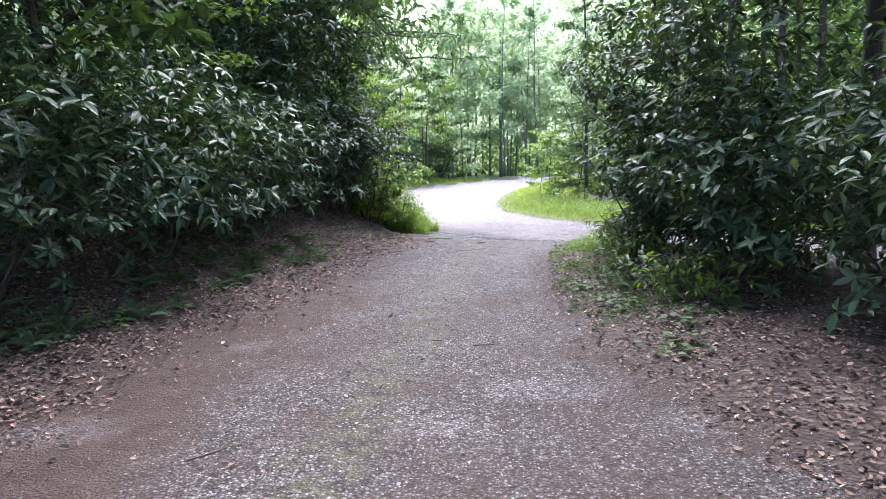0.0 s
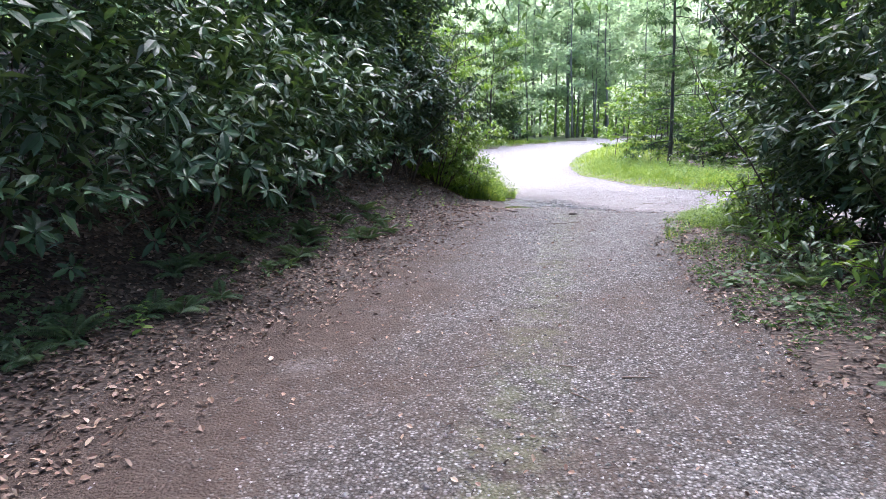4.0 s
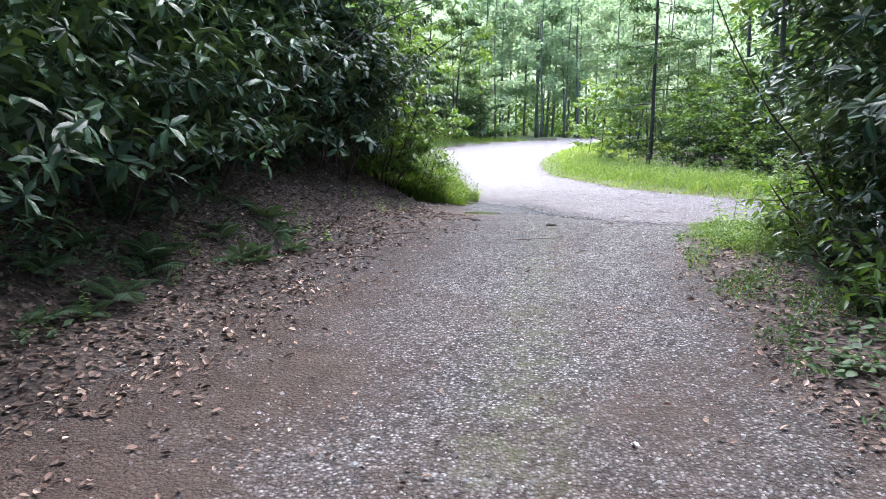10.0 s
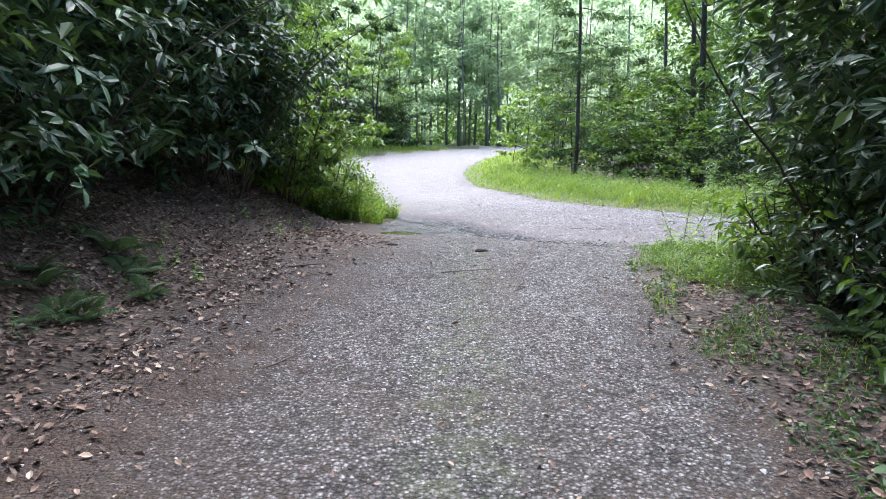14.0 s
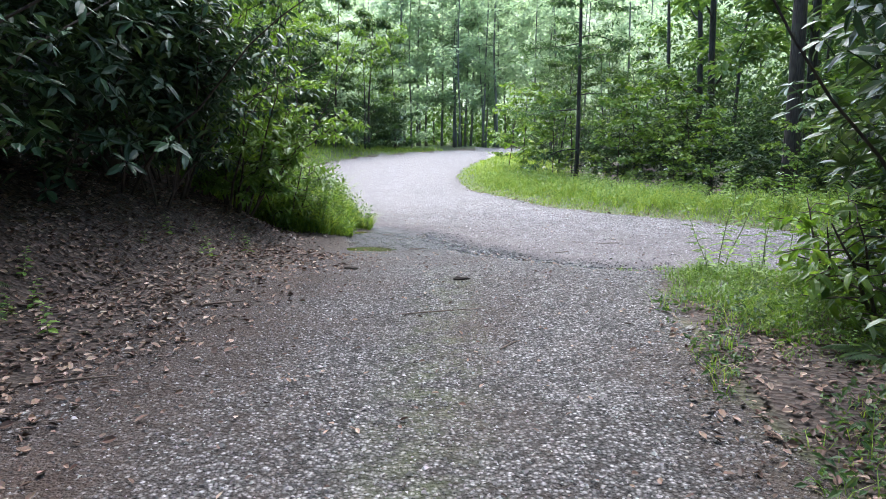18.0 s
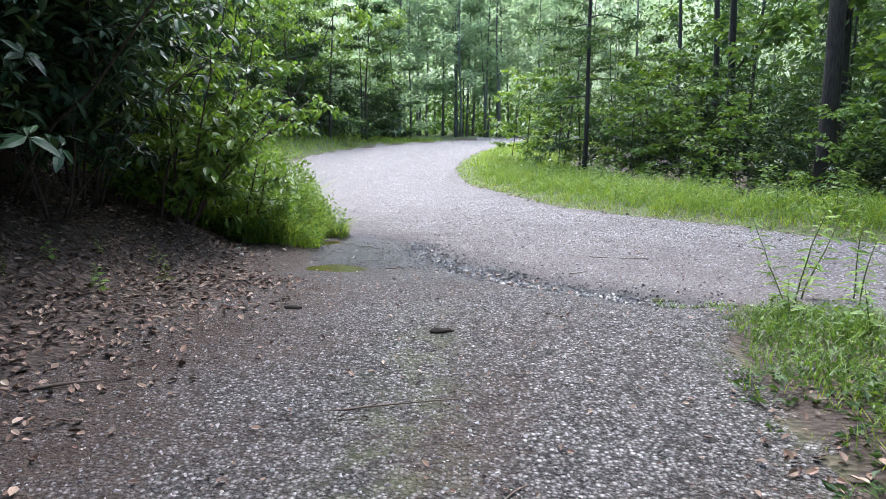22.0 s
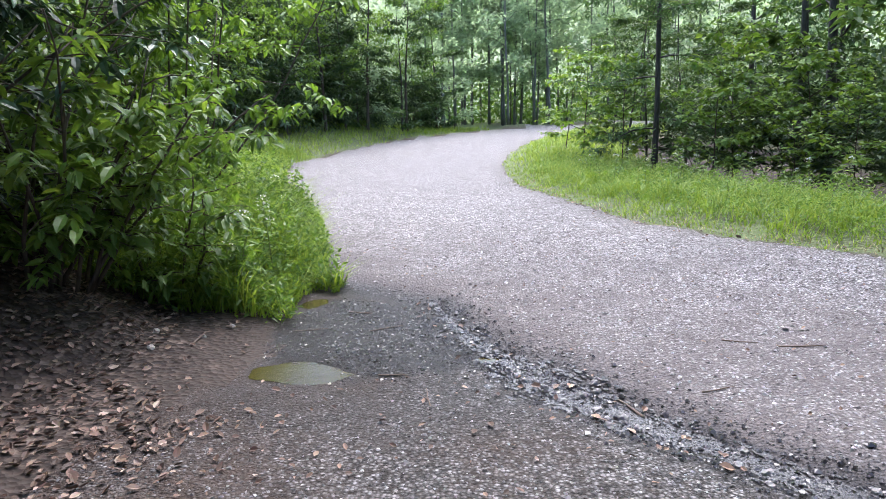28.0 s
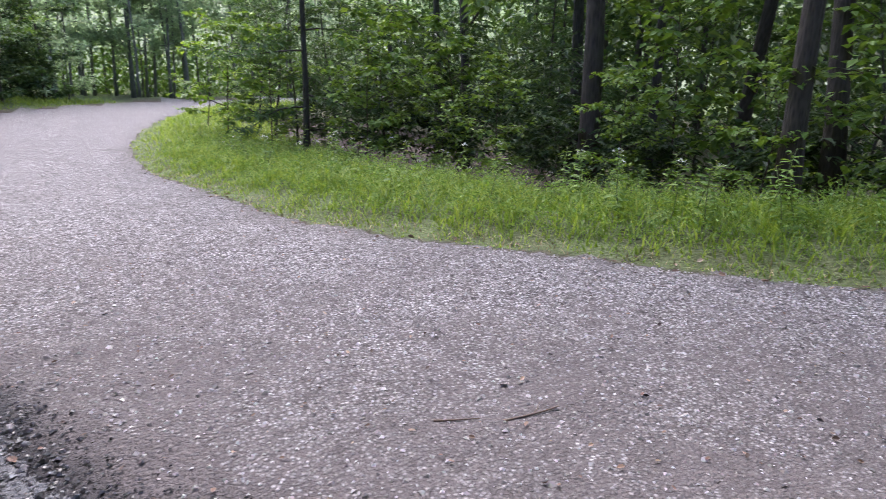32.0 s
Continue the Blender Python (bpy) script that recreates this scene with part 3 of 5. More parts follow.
# half-strength darkening and gloss on the driveway below the puddle
below_pool = 0.5 * smooth(np.hypot((GX + 0.9) / 1.5, (GY - 17.9) / 0.9) + 0.25 * nz1, 1.05, 0.5)
wet = np.maximum(wet, below_pool * np.where(GDV, 1, 0))
wet = np.clip(np.maximum(wet, wet_pool * np.where(GDV | GR, 1.0, 0.3)), 0, 1) * np.where(GDV | GR, 1, 0.25)
bare = np.where(GDV | GR, soil, np.maximum(0.7 * smooth(GD + 0.15 * nz1, 0.4, 0.0), 0.75 * smooth(GD, 0.55, 0.1) * smooth(GX, 0, -1.5) * smooth(GY, 16.5, 18.2) * smooth(GY, 20.5, 19.5)))
pale = np.zeros_like(wet)
for px, py, rx, ry in [(-0.5, 7.8, 0.30, 0.2), (-1.25, 7.85, 0.32, 0.2), (0.3, 13.1, 0.3, 0.12), (-2.0, 6.4, 0.3, 0.2), (-2.45, 4.2, 0.45, 0.3), (0.9, 5.2, 0.5, 0.3), (0.2, 4.4, 0.4, 0.2), (1.9, 4.6, 0.3, 0.3), (0.6, 12.3, 0.35, 0.15)]:
    pale = np.maximum(pale, smooth(np.hypot((GX - px) / rx, (GY - py) / ry) + 0.25 * nz1, 1.2, 0.3))
BL = np.stack([bare * (1 - 0.35 * pale), moss, wet, 1 - 0.4 * pale], 2).reshape(-1, 4).astype(np.float32)


def sheet(name, pick, mat, label, category):
    q = quads[pick]
    used, back = np.unique(q, return_inverse=True)
    me = raw_mesh(name, GV[used], back.reshape(q.shape), mat, True)
    lay = me.color_attributes.new("blend", "FLOAT_COLOR", "POINT")
    lay.data.foreach_set("color", BL[used].ravel())
    return tagged(new(name, me), label, category, kind="structure")


sheet("ground", kind_of == 0, M_SOIL, "brown forest floor of dead leaves, earth and moss", "ground")
sheet("road", kind_of == 1, M_ROAD, "pale grey gravel road curving between grass verges", "road")
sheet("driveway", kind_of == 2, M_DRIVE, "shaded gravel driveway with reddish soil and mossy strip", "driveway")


# ---------------------------------------------------------------- trees
def leaf_cloud(V, F, places, length, spread=0.35, droop=0.25, flat=0.35):
    """Leaves at the places, lying roughly flat with their tips outward and down."""
    n = len(places)
    a = rng.uniform(0, 2 * np.pi, n)
    way = np.stack([np.cos(a), np.sin(a), rng.normal(-droop, spread, n)], 1)
    m = frames_of(way, roll=rng.normal(0, flat, n)) * rng.uniform(0.65, 1.25, n)[:, None, None] * length
    return scatter(V, F, m, places)


def tree_meshes(name, tall, base, reach, leaves, size, leafmat, bark, radius=0.16, limbs=16, lean=0.03, flat=0.25, wide=0.5, cone=False, droop=0.25, sides=8, plain=False):
    trunk_line = wander((0, 0, -0.3), (rng.normal(0, lean), rng.normal(0, lean), 1), tall + 0.3, 12, 0.025, 0.02)
    zs = np.linspace(0, 1, 13)
    tr = tube(trunk_line, radius * (1 - 0.86 * zs) * (1 + 0.35 * np.exp(-zs * 22)), sides)
    wood, spots = [], []
    for k in range(limbs):
        u = (k + rng.uniform(0, 0.8)) / limbs
        z = base + (tall - base) * u
        i = z / tall * 12
        p = trunk_line[min(int(i), 11)] + (trunk_line[min(int(i) + 1, 12)] - trunk_line[min(int(i), 11)]) * (i - int(i))
        prof = (1.05 - 0.95 * u) if cone else (0.55 + 0.9 * math.sin(math.pi * min(1, u * 0.85 + 0.12)) * 0.5) * (1.0 if u < 0.85 else 0.6)
        a = k * 2.4 + rng.uniform(-0.5, 0.5)
        ln = max(0.35, reach * prof * rng.uniform(0.75, 1.2))
        line = wander(p, (math.cos(a), math.sin(a), (0.02 if cone else 0.45) + rng.uniform(-0.1, 0.2)), ln, 6, 0.13, -0.05 if cone else 0.0)
        wood.append(tube(line, np.linspace(max(0.012, radius * 0.32 * (1 - 0.6 * u)), 0.006, 7), 4))
        subs = [line]
        for j in range(3):
            q = line[2 + (j + k) % 4]
            b = a + rng.choice([-1, 1]) * rng.uniform(0.5, 1.1)
            sl = wander(q, (math.cos(b), math.sin(b), rng.uniform(-0.15, 0.3)), ln * rng.uniform(0.3, 0.55), 4, 0.15)
            if not plain:
                wood.append(tube(sl, np.linspace(max(0.008, radius * 0.13), 0.004, 5), 3))
            subs.append(sl)
        for s in subs:
            m = max(3, int(leaves / limbs / len(subs) * (1.3 if s is line else 0.95)))
            t = rng.uniform(0.3 if s is line else 0.1, 1.03, m) * (len(s) - 1)
            i0 = np.clip(t.astype(int), 0, len(s) - 2)
            pts = s[i0] + (s[i0 + 1] - s[i0]) * (t - i0)[:, None]
            spots.append(pts + rng.normal(0, 1, (m, 3)) * np.array([1, 1, flat]) * 0.11 * reach ** 0.6)
    V, F = leaflet_shape(wide)
    crown = leaf_cloud(V, F, np.concatenate(spots), size, droop=droop)
    return (raw_mesh(name + "_trunk", *tr, bark, True), raw_mesh(name + "_limb", *joined(wood), bark, True), raw_mesh(name + "_crown", *crown, leafmat))


def plant_tree(meshes, x, y, turn, size, name, label, group="trees of the wood", tilt=(0, 0)):
    ob = empty(name, x, y, height(x, y), turn, size, label, "tree", group, tilt=tilt)
    for n, me in zip(("trunk", "limb", "crown"), meshes):
        part(n, me, ob)
    return ob


T_TALL = [tree_meshes("tall_tree", 19, 4.5, 3.9, 1900, 0.45, M_BROAD, M_BARK, 0.17, 12, flat=0.7, plain=True) for _ in range(3)]
T_SLIM = [tree_meshes("slim_tree", 20, 4.6, 2.9, 1500, 0.46, M_HAZE_LEAF, M_BARK_HAZE, 0.13, 11, lean=0.02, sides=6, flat=1.7, plain=True) for _ in range(3)]
T_LOW = [tree_meshes("low_tree", 7.0, 0.5, 2.5, 3600, 0.17, M_WOODLEAF, M_BARK, 0.06, 10, flat=0.18) for _ in range(2)]
T_BUSHY = [tree_meshes("bushy_tree", 7.5, 0.4, 2.6, 1300, 0.38, M_HAZE_LEAF, M_BARK, 0.06, 8, flat=1.2, sides=5, plain=True) for _ in range(2)]
T_HEMLOCK = [tree_meshes("hemlock", 15, 1.0, 2.9, 6200, 0.22, M_NEEDLE, M_BARK, 0.095, 30, flat=0.12, wide=0.3, cone=True, droop=0.35) for _ in range(2)]
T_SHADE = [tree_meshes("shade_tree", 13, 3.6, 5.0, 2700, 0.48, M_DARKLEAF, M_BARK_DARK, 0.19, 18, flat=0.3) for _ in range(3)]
T_BIG = [tree_meshes("big_tree", 21, 8.5, 4.0, 1700, 0.42, M_BROAD, M_BARK_DARK, 0.21, 12, flat=0.6, sides=12, plain=True) for _ in range(2)]
T_OVER = tree_meshes("hemlock", 12, 4.5, 4.8, 8500, 0.24, M_NEEDLE, M_BARK_DARK, 0.15, 40, flat=0.5, wide=0.3, cone=True, droop=0.6)
T_LIGHT = [tree_meshes("light_tree", 8.5, 2.2, 3.1, 3000, 0.21, M_BRIGHT, M_BARK, 0.07, 13, flat=0.35, droop=0.45) for _ in range(2)]
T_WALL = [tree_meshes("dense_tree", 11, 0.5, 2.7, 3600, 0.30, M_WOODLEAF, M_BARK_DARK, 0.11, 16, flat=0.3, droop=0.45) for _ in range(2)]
T_YOUNG = [tree_meshes("maple_sapling", 3.4, 0.6, 1.25, 900, 0.17, M_HERB, M_STEM, 0.022, 12, flat=0.08, wide=0.75) for _ in range(2)]

TALL_LABEL = "tall slender broadleaf tree with grey-brown trunk in the wood"
HEM_LABEL = "dark hemlock with drooping feathery boughs beside the road"

# trees that close over the driveway; mostly unseen, several added only to block light
for i, (x, y, s) in enumerate([(-5.6, -3, 1.0), (-6.6, 1.5, 1.05), (-8.4, 6.0, 1.0), (-8.2, 12.4, 1.1), (-6.7, 16.0, 1.05), (5.6, -2.5, 1.0), (6.8, 2.0, 1.0),
                               (-12, 5, 1.15), (-12.5, 11, 1.2), (10, 2, 1.1), (10.5, 8, 1.05), (-1, -9, 1.1), (4, -10, 1.1), (-6, -10, 1.15), (-11, -3, 1.1), (10, -5, 1.1), (-7.4, 20.0, 1.05), (8.0, 5.5, 1.2), (6.4, 11.8, 1.0), (-8.6, 9.2, 1.0), (-6.3, 15.2, 1.0), (-6.2, 18.6, 1.0), (-7.6, 4.2, 1.0), (-4.9, 2.6, 0.62), (-5.0, 15.2, 0.75), (-5.7, 6.2, 0.6), (-5.1, 8.1, 0.55)]):
    plant_tree(T_SHADE[i % 3], x, y, i * 77.0, s, "shade_tree", "dark leafy tree, mostly unseen, placed to shade the gravel driveway", "trees over the driveway")

# the trees that stand out along the edge of the wood
plant_tree(T_HEMLOCK[0], 4.25, 35.0, 20, 1.0, "hemlock", "slim hemlock with bare lower twigs at the grass verge")
for i, (x, y, s, tx) in enumerate([(9.6, 29.2, 1.15, 0), (12.9, 31.0, 0.9, 0), (9.3, 23.5, 0.85, 0), (10.9, 23.9, 0.9, 0), (12.6, 34.2, 1.2, 2), (15.5, 30.5, 1.0, 14), (9.9, 36.5, 1.0, 0), (16.5, 23.0, 1.1, 0), (13.0, 21.0, 1.0, -3)]):
    plant_tree(T_BIG[i % 2] if i in (0, 2, 3, 5) else T_TALL[i % 3], x, y, i * 51.0, s, "forest_tree", TALL_LABEL if tx < 10 else "leaning dark-trunked broadleaf tree in the wood", tilt=(0, tx))

plant_tree(T_OVER, -4.7, 17.5, 30, 1.0, "hemlock", "hemlock spreading high feathery boughs over the driveway mouth", "trees over the driveway")
plant_tree(T_HEMLOCK[1], -5.5, 18.0, 140, 1.25, "hemlock", "dark hemlock with drooping boughs above the driveway bank", "trees over the driveway")

for i, (x, y) in enumerate([(-7.6, 25.6), (-9.2, 29.0), (-10.8, 33.0), (-12.0, 38.0), (-12.4, 43.5), (-11.9, 49.0), (-10.2, 55.0), (-7.6, 60.5)]):
    plant_tree(T_LIGHT[i % 2], x, y, i * 83.0, 1.0 + 0.05 * (i % 3), "understory_tree", "sunlit leafy tree arching above the rhododendrons by the road", "understory trees")

for i, (x, y, s) in enumerate([(-8.2, 24.2, 0.7), (-9.9, 27.4, 0.8), (-11.6, 31.0, 0.85), (-13.2, 35.0, 0.9), (-14.4, 39.5, 0.9), (-14.8, 44.0, 0.95), (-13.0, 48.5, 0.95), (-10.9, 53.0, 0.95), (-9.3, 57.0, 0.95), (-7.4, 61.0, 0.95), (-5.7, 65.0, 0.9)]):
    plant_tree(T_WALL[i % 2], x, y, i * 71.0, s, "evergreen_tree", "dense dark evergreen rising behind the road's outer verge", "evergreens along the road")

# the wood behind, in a loose scatter with a least distance
placed = [(4.25, 35.0), (9.6, 29.2), (12.9, 31.0), (9.3, 23.5), (10.9, 23.9), (12.6, 34.2), (15.5, 30.5), (9.9, 36.5), (16.5, 23), (13, 21)]


def scatter_trees(count, box, gap, clear, pick):
    made, tries = 0, 0
    while made < count and tries < 4000:
        tries += 1
        x, y = rng.uniform(box[0], box[1]), rng.uniform(box[2], box[3])
        d = float(plan(np.array([x]), np.array([y]))[1][0])
        if d < clear or any((x - a) ** 2 + (y - b) ** 2 < gap * gap for a, b in placed):
            continue
        placed.append((x, y))
        pick(x, y, made)
        made += 1


def pick_tall(x, y, i):
    plant_tree(T_TALL[i % 3], x, y, rng.uniform(0, 360), rng.uniform(0.85, 1.15), "forest_tree", TALL_LABEL)


def pick_slim(x, y, i):
    plant_tree(T_SLIM[i % 3], x, y, rng.uniform(0, 360), rng.uniform(0.85, 1.15), "forest_tree", "thin straight tree standing in the pale distant wood", "distant trees")


def pick_low(x, y, i):
    plant_tree(T_LOW[i % 2], x, y, rng.uniform(0, 360), rng.uniform(0.6, 1.1), "understory_tree", "low bushy broadleaf tree at the edge of the wood", "understory trees")


def pick_bushy(x, y, i):
    plant_tree(T_BUSHY[i % 2], x, y, rng.uniform(0, 360), rng.uniform(0.6, 1.1), "understory_tree", "bushy young tree in the distant undergrowth", "understory trees")


def pick_hem(x, y, i):
    plant_tree(T_HEMLOCK[i % 2], x, y, rng.uniform(0, 360), rng.uniform(0.6, 1.05), "hemlock", HEM_LABEL)


scatter_trees(23, (8, 34, 16, 56), 2.4, 4.0, pick_tall)
scatter_trees(26, (-24, 44, 66, 104), 3.4, 2.6, pick_slim)
scatter_trees(18, (4, 26, 33, 62), 2.2, 3.9, pick_low)
scatter_trees(8, (14, 26, 17, 33), 2.6, 5.0, pick_low)
scatter_trees(26, (-9, 17, 76, 92), 1.2, 1.8, pick_slim)
scatter_trees(12, (-16, 36, 70, 96), 4.0, 2.2, pick_bushy)
scatter_trees(10, (10, 28, 33, 60), 3.0, 4.5, pick_hem)
scatter_trees(22, (-32, -7, 22, 78), 3.0, 5.0, pick_tall)
scatter_trees(16, (-28, -12, 23, 70), 2.2, 9.0, pick_bushy)
scatter_trees(5, (-22, -9, 24, 62), 3.0, 8.5, pick_hem)
scatter_trees(9, (14, 34, -6, 18), 4.0, 4.0, pick_tall)
scatter_trees(8, (-18, -3, 56, 76), 2.4, 2.6, pick_bushy)


def wood_fill(name, count, box, low, high, size, clear, label, mat=M_BROAD):
    """Countless leaves of the crowns and bushes deeper in the wood, in clumps."""
    clumps = count // 45
    x, y = rng.uniform(box[0], box[1], clumps), rng.uniform(box[2], box[3], clumps)
    z, d, r, v = plan(x, y)
    k = d > clear
    c = np.stack([x, y, z + rng.uniform(low, high, clumps)], 1)[k]
    p = np.repeat(c, 45, 0) + rng.normal(0, 1, (len(c) * 45, 3)) * np.array([1, 1, 0.7]) * size * 2.6
    V, F = leaflet_shape(0.55)
    return tagged(new(name, raw_mesh(name, *leaf_cloud(V, F, p, size, 0.5, 0.5, 0.8), mat)), label, "foliage", kind="stuff")


wood_fill("distant_foliage", 46000, (-46, 60, 80, 104), 4.4, 20, 0.5, 3.0, "pale green foliage of the distant wood", M_HAZE_LEAF)
wood_fill("distant_canopy", 2200, (-60, 75, 108, 122), 8.0, 32, 1.3, 3.0, "hazy green canopy closing the distance", M_HAZE_LEAF)
# added glowing backdrop that gives the misty brightness beyond the last trees
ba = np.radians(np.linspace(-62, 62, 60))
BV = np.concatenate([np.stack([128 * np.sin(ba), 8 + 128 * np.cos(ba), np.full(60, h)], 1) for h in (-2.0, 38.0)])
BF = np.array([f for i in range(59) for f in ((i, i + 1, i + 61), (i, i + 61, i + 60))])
tagged(new("backdrop", raw_mesh("backdrop", BV, BF, M_BACKDROP_GLOW, True)), "added glowing backdrop in pale misty green behind the wood", "backdrop", kind="structure")
wood_fill("distant_thicket", 18000, (-40, 50, 88, 112), 0.2, 5.0, 0.7, 3.0, "low shadowy thicket under the distant trees", M_BROAD)
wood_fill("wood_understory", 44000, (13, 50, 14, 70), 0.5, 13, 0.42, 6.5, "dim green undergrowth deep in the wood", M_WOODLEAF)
wood_fill("deep_wood", 14000, (26, 60, -10, 60), 0.5, 15, 0.7, 6.0, "leaves of the wood far from the road", M_BROAD)
wood_fill("left_wood_foliage", 26000, (-45, -14, 18, 84), 0.3, 14, 0.6, 6.0, "green foliage of the wood above the road")


# ---------------------------------------------------------------- rhododendrons
def whorl_mesh(mat, size, count, lift):
    V, F = leaf_shape(0.36, 0.20, 0.04)
    a = np.linspace(0, 2 * np.pi, count, endpoint=False) + rng.uniform(-0.45, 0.45, count)
    up = rng.normal(lift, 0.35, count)
    way = np.stack([np.cos(a), np.sin(a), up], 1)
    m = frames_of(way, roll=rng.normal(0, 0.25, count)) * (size * rng.uniform(0.55, 1.15, count))[:, None, None]
    t = np.stack([0.012 * np.cos(a), 0.012 * np.sin(a), rng.uniform(-0.03, 0.02, count)], 1)
    leaves = scatter(V, F, m, t)
    stalk = tube([(0, 0, -0.16), (0.004, 0.003, -0.08), (0, 0, 0)], [0.006, 0.005, 0.004], 4)
    return raw_mesh("leaf_whorl", *joined([leaves, stalk]), mat)


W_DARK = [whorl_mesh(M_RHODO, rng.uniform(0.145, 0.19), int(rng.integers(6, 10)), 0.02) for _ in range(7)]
W_LIT = [whorl_mesh(M_RHODO_LIT, rng.uniform(0.14, 0.18), int(rng.integers(7, 11)), 0.15) for _ in range(4)]
RH_V, RH_F = leaf_shape(0.36, 0.22, 0.04)
RL_V, RL_F = leaflet_shape(0.34, 0.2)


def shell(n, radii, open_side, low=-0.45, deep=(0.72, 1.05)):
    """Places over an uneven mound, denser on the side that gets the light, and the way each looks out."""
    d = rand_dirs(n * 3, low, 1.0)
    keep = rng.uniform(0, 1, len(d)) < 0.35 + 0.65 * smooth(d @ np.array(open_side), -0.3, 0.6)
    d = d[keep][:n]
    lump = 1 + 0.16 * np.sin(d[:, 0] * 5 + d[:, 2] * 7 + open_side[0] * 9) + 0.12 * np.sin(d[:, 1] * 9 - d[:, 2] * 5)
    return d * np.array(radii) * (lump * rng.uniform(deep[0], deep[1], len(d)))[:, None], d


def rhododendron(x, y, radii, up, singles, inner, label, open_side=(1, 0, 0.3), whorls=W_DARK, mat=M_RHODO, leaf=0.17, group="rhododendrons beside the driveway", stems=4, low=-0.45, lite=False, fill=0, spray=1.0):
    z0 = height(x, y)
    ob = empty("rhododendron", x, y, z0, 0, 1, label, "shrub", group)
    for k in range(stems):
        a = k * 2.4 + rng.uniform(-0.4, 0.4)
        line = wander((0.12 * math.cos(a), 0.12 * math.sin(a), -0.1), (0.5 * math.cos(a), 0.5 * math.sin(a), 1.0), up + radii[2] * 0.3, 8, 0.12)
        part("stem", raw_mesh("stem", *tube(line, np.linspace(0.018, 0.005, 9), 6), M_STEM, True), ob)
    c = np.array([0, 0, up])
    p, d = shell(singles, radii, open_side, low)
    for q, w in zip(p + c, d):
        ax = Vector((w[0] + rng.normal(0, 0.2), w[1] + rng.normal(0, 0.2), w[2] + 1.15)).normalized()
        m = Matrix.Translation(q) @ ax.to_track_quat("Z", "Y").to_matrix().to_4x4() @ pose(0, 0, 0, 0, 0, rng.uniform(0, 360))
        s = rng.uniform(0.8, 1.25) * spray
        part("leaf_whorl", whorls[int(rng.integers(len(whorls)))], ob, at=m @ Matrix.Diagonal((s, s, s, 1)))
    # the leaves between: level sprays of a few leaves each, with gaps of shade
    per = 7
    p, d = shell(inner // per, radii, open_side, low - 0.15, (0.5, 1.0))
    p, d = np.repeat(p, per, 0), np.repeat(d, per, 0)
    p = p + rng.normal(0, 1, p.shape) * np.array([0.11, 0.11, 0.025])
    a = rng.uniform(0, 2 * np.pi, len(p))
    way = np.stack([np.cos(a) + 0.6 * d[:, 0], np.sin(a) + 0.6 * d[:, 1], rng.normal(-0.18, 0.18, len(p))], 1)
    m = frames_of(way, roll=rng.normal(0, 0.28, len(p))) * (leaf * rng.uniform(0.6, 1.15, len(p)))[:, None, None]
    part("foliage", raw_mesh("foliage", *scatter(RL_V if lite else RH_V, RL_F if lite else RH_F, m, p + c), mat), ob)
    # older leaves deeper in, which close the bush
    if fill:
        p, d = shell(fill, radii, open_side, low - 0.2, (0.35, 0.85))
        a = rng.uniform(0, 2 * np.pi, len(p))
        way = np.stack([np.cos(a), np.sin(a), rng.normal(-0.35, 0.3, len(p))], 1)
        m = frames_of(way, roll=rng.normal(0, 0.5, len(p))) * (leaf * rng.uniform(0.9, 1.5, len(p)))[:, None, None]
        part("inner_foliage", raw_mesh("inner_foliage", *scatter(RL_V, RL_F, m, p + c), M_RHODO_WALL), ob)
    return ob


LEFT_LABEL = "large dark green rhododendron on the leaf-strewn bank beside the driveway"
for x, y, radii, up, n in [(-6.6, 0.6, (2.0, 2.0, 1.9), 1.9, 40), (-6.1, 3.8, (1.9, 2.0, 1.8), 1.7, 80), (-4.85, 6.4, (1.75, 1.9, 1.5), 1.6, 160), (-4.4, 8.8, (1.75, 1.8, 1.5), 1.6, 180),
                           (-4.4, 11.2, (1.7, 1.8, 1.5), 1.5, 170), (-4.65, 13.6, (1.65, 1.7, 1.5), 1.3, 140), (-4.5, 15.9, (1.5, 1.5, 1.4), 1.3, 110), (-3.95, 17.2, (1.15, 1.0, 1.25), 1.75, 120), (-4.3, 17.0, (1.6, 1.6, 1.7), 3.5, 130), (-4.5, 13.4, (1.7, 1.7, 1.7), 3.3, 120),
                           (-5.9, 11.4, (2.0, 2.2, 2.1), 3.6, 90), (-5.9, 7.4, (2.0, 2.2, 2.1), 3.6, 90), (-5.2, 15.4, (1.9, 2.0, 2.2), 3.4, 90), (-6.3, 3.2, (2.0, 2.4, 2.2), 3.6, 70)]:
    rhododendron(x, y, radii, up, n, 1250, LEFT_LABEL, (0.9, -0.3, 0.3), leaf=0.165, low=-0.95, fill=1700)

RIGHT_LABEL = "tall dense rhododendron with leathery leaves beside the gravel"
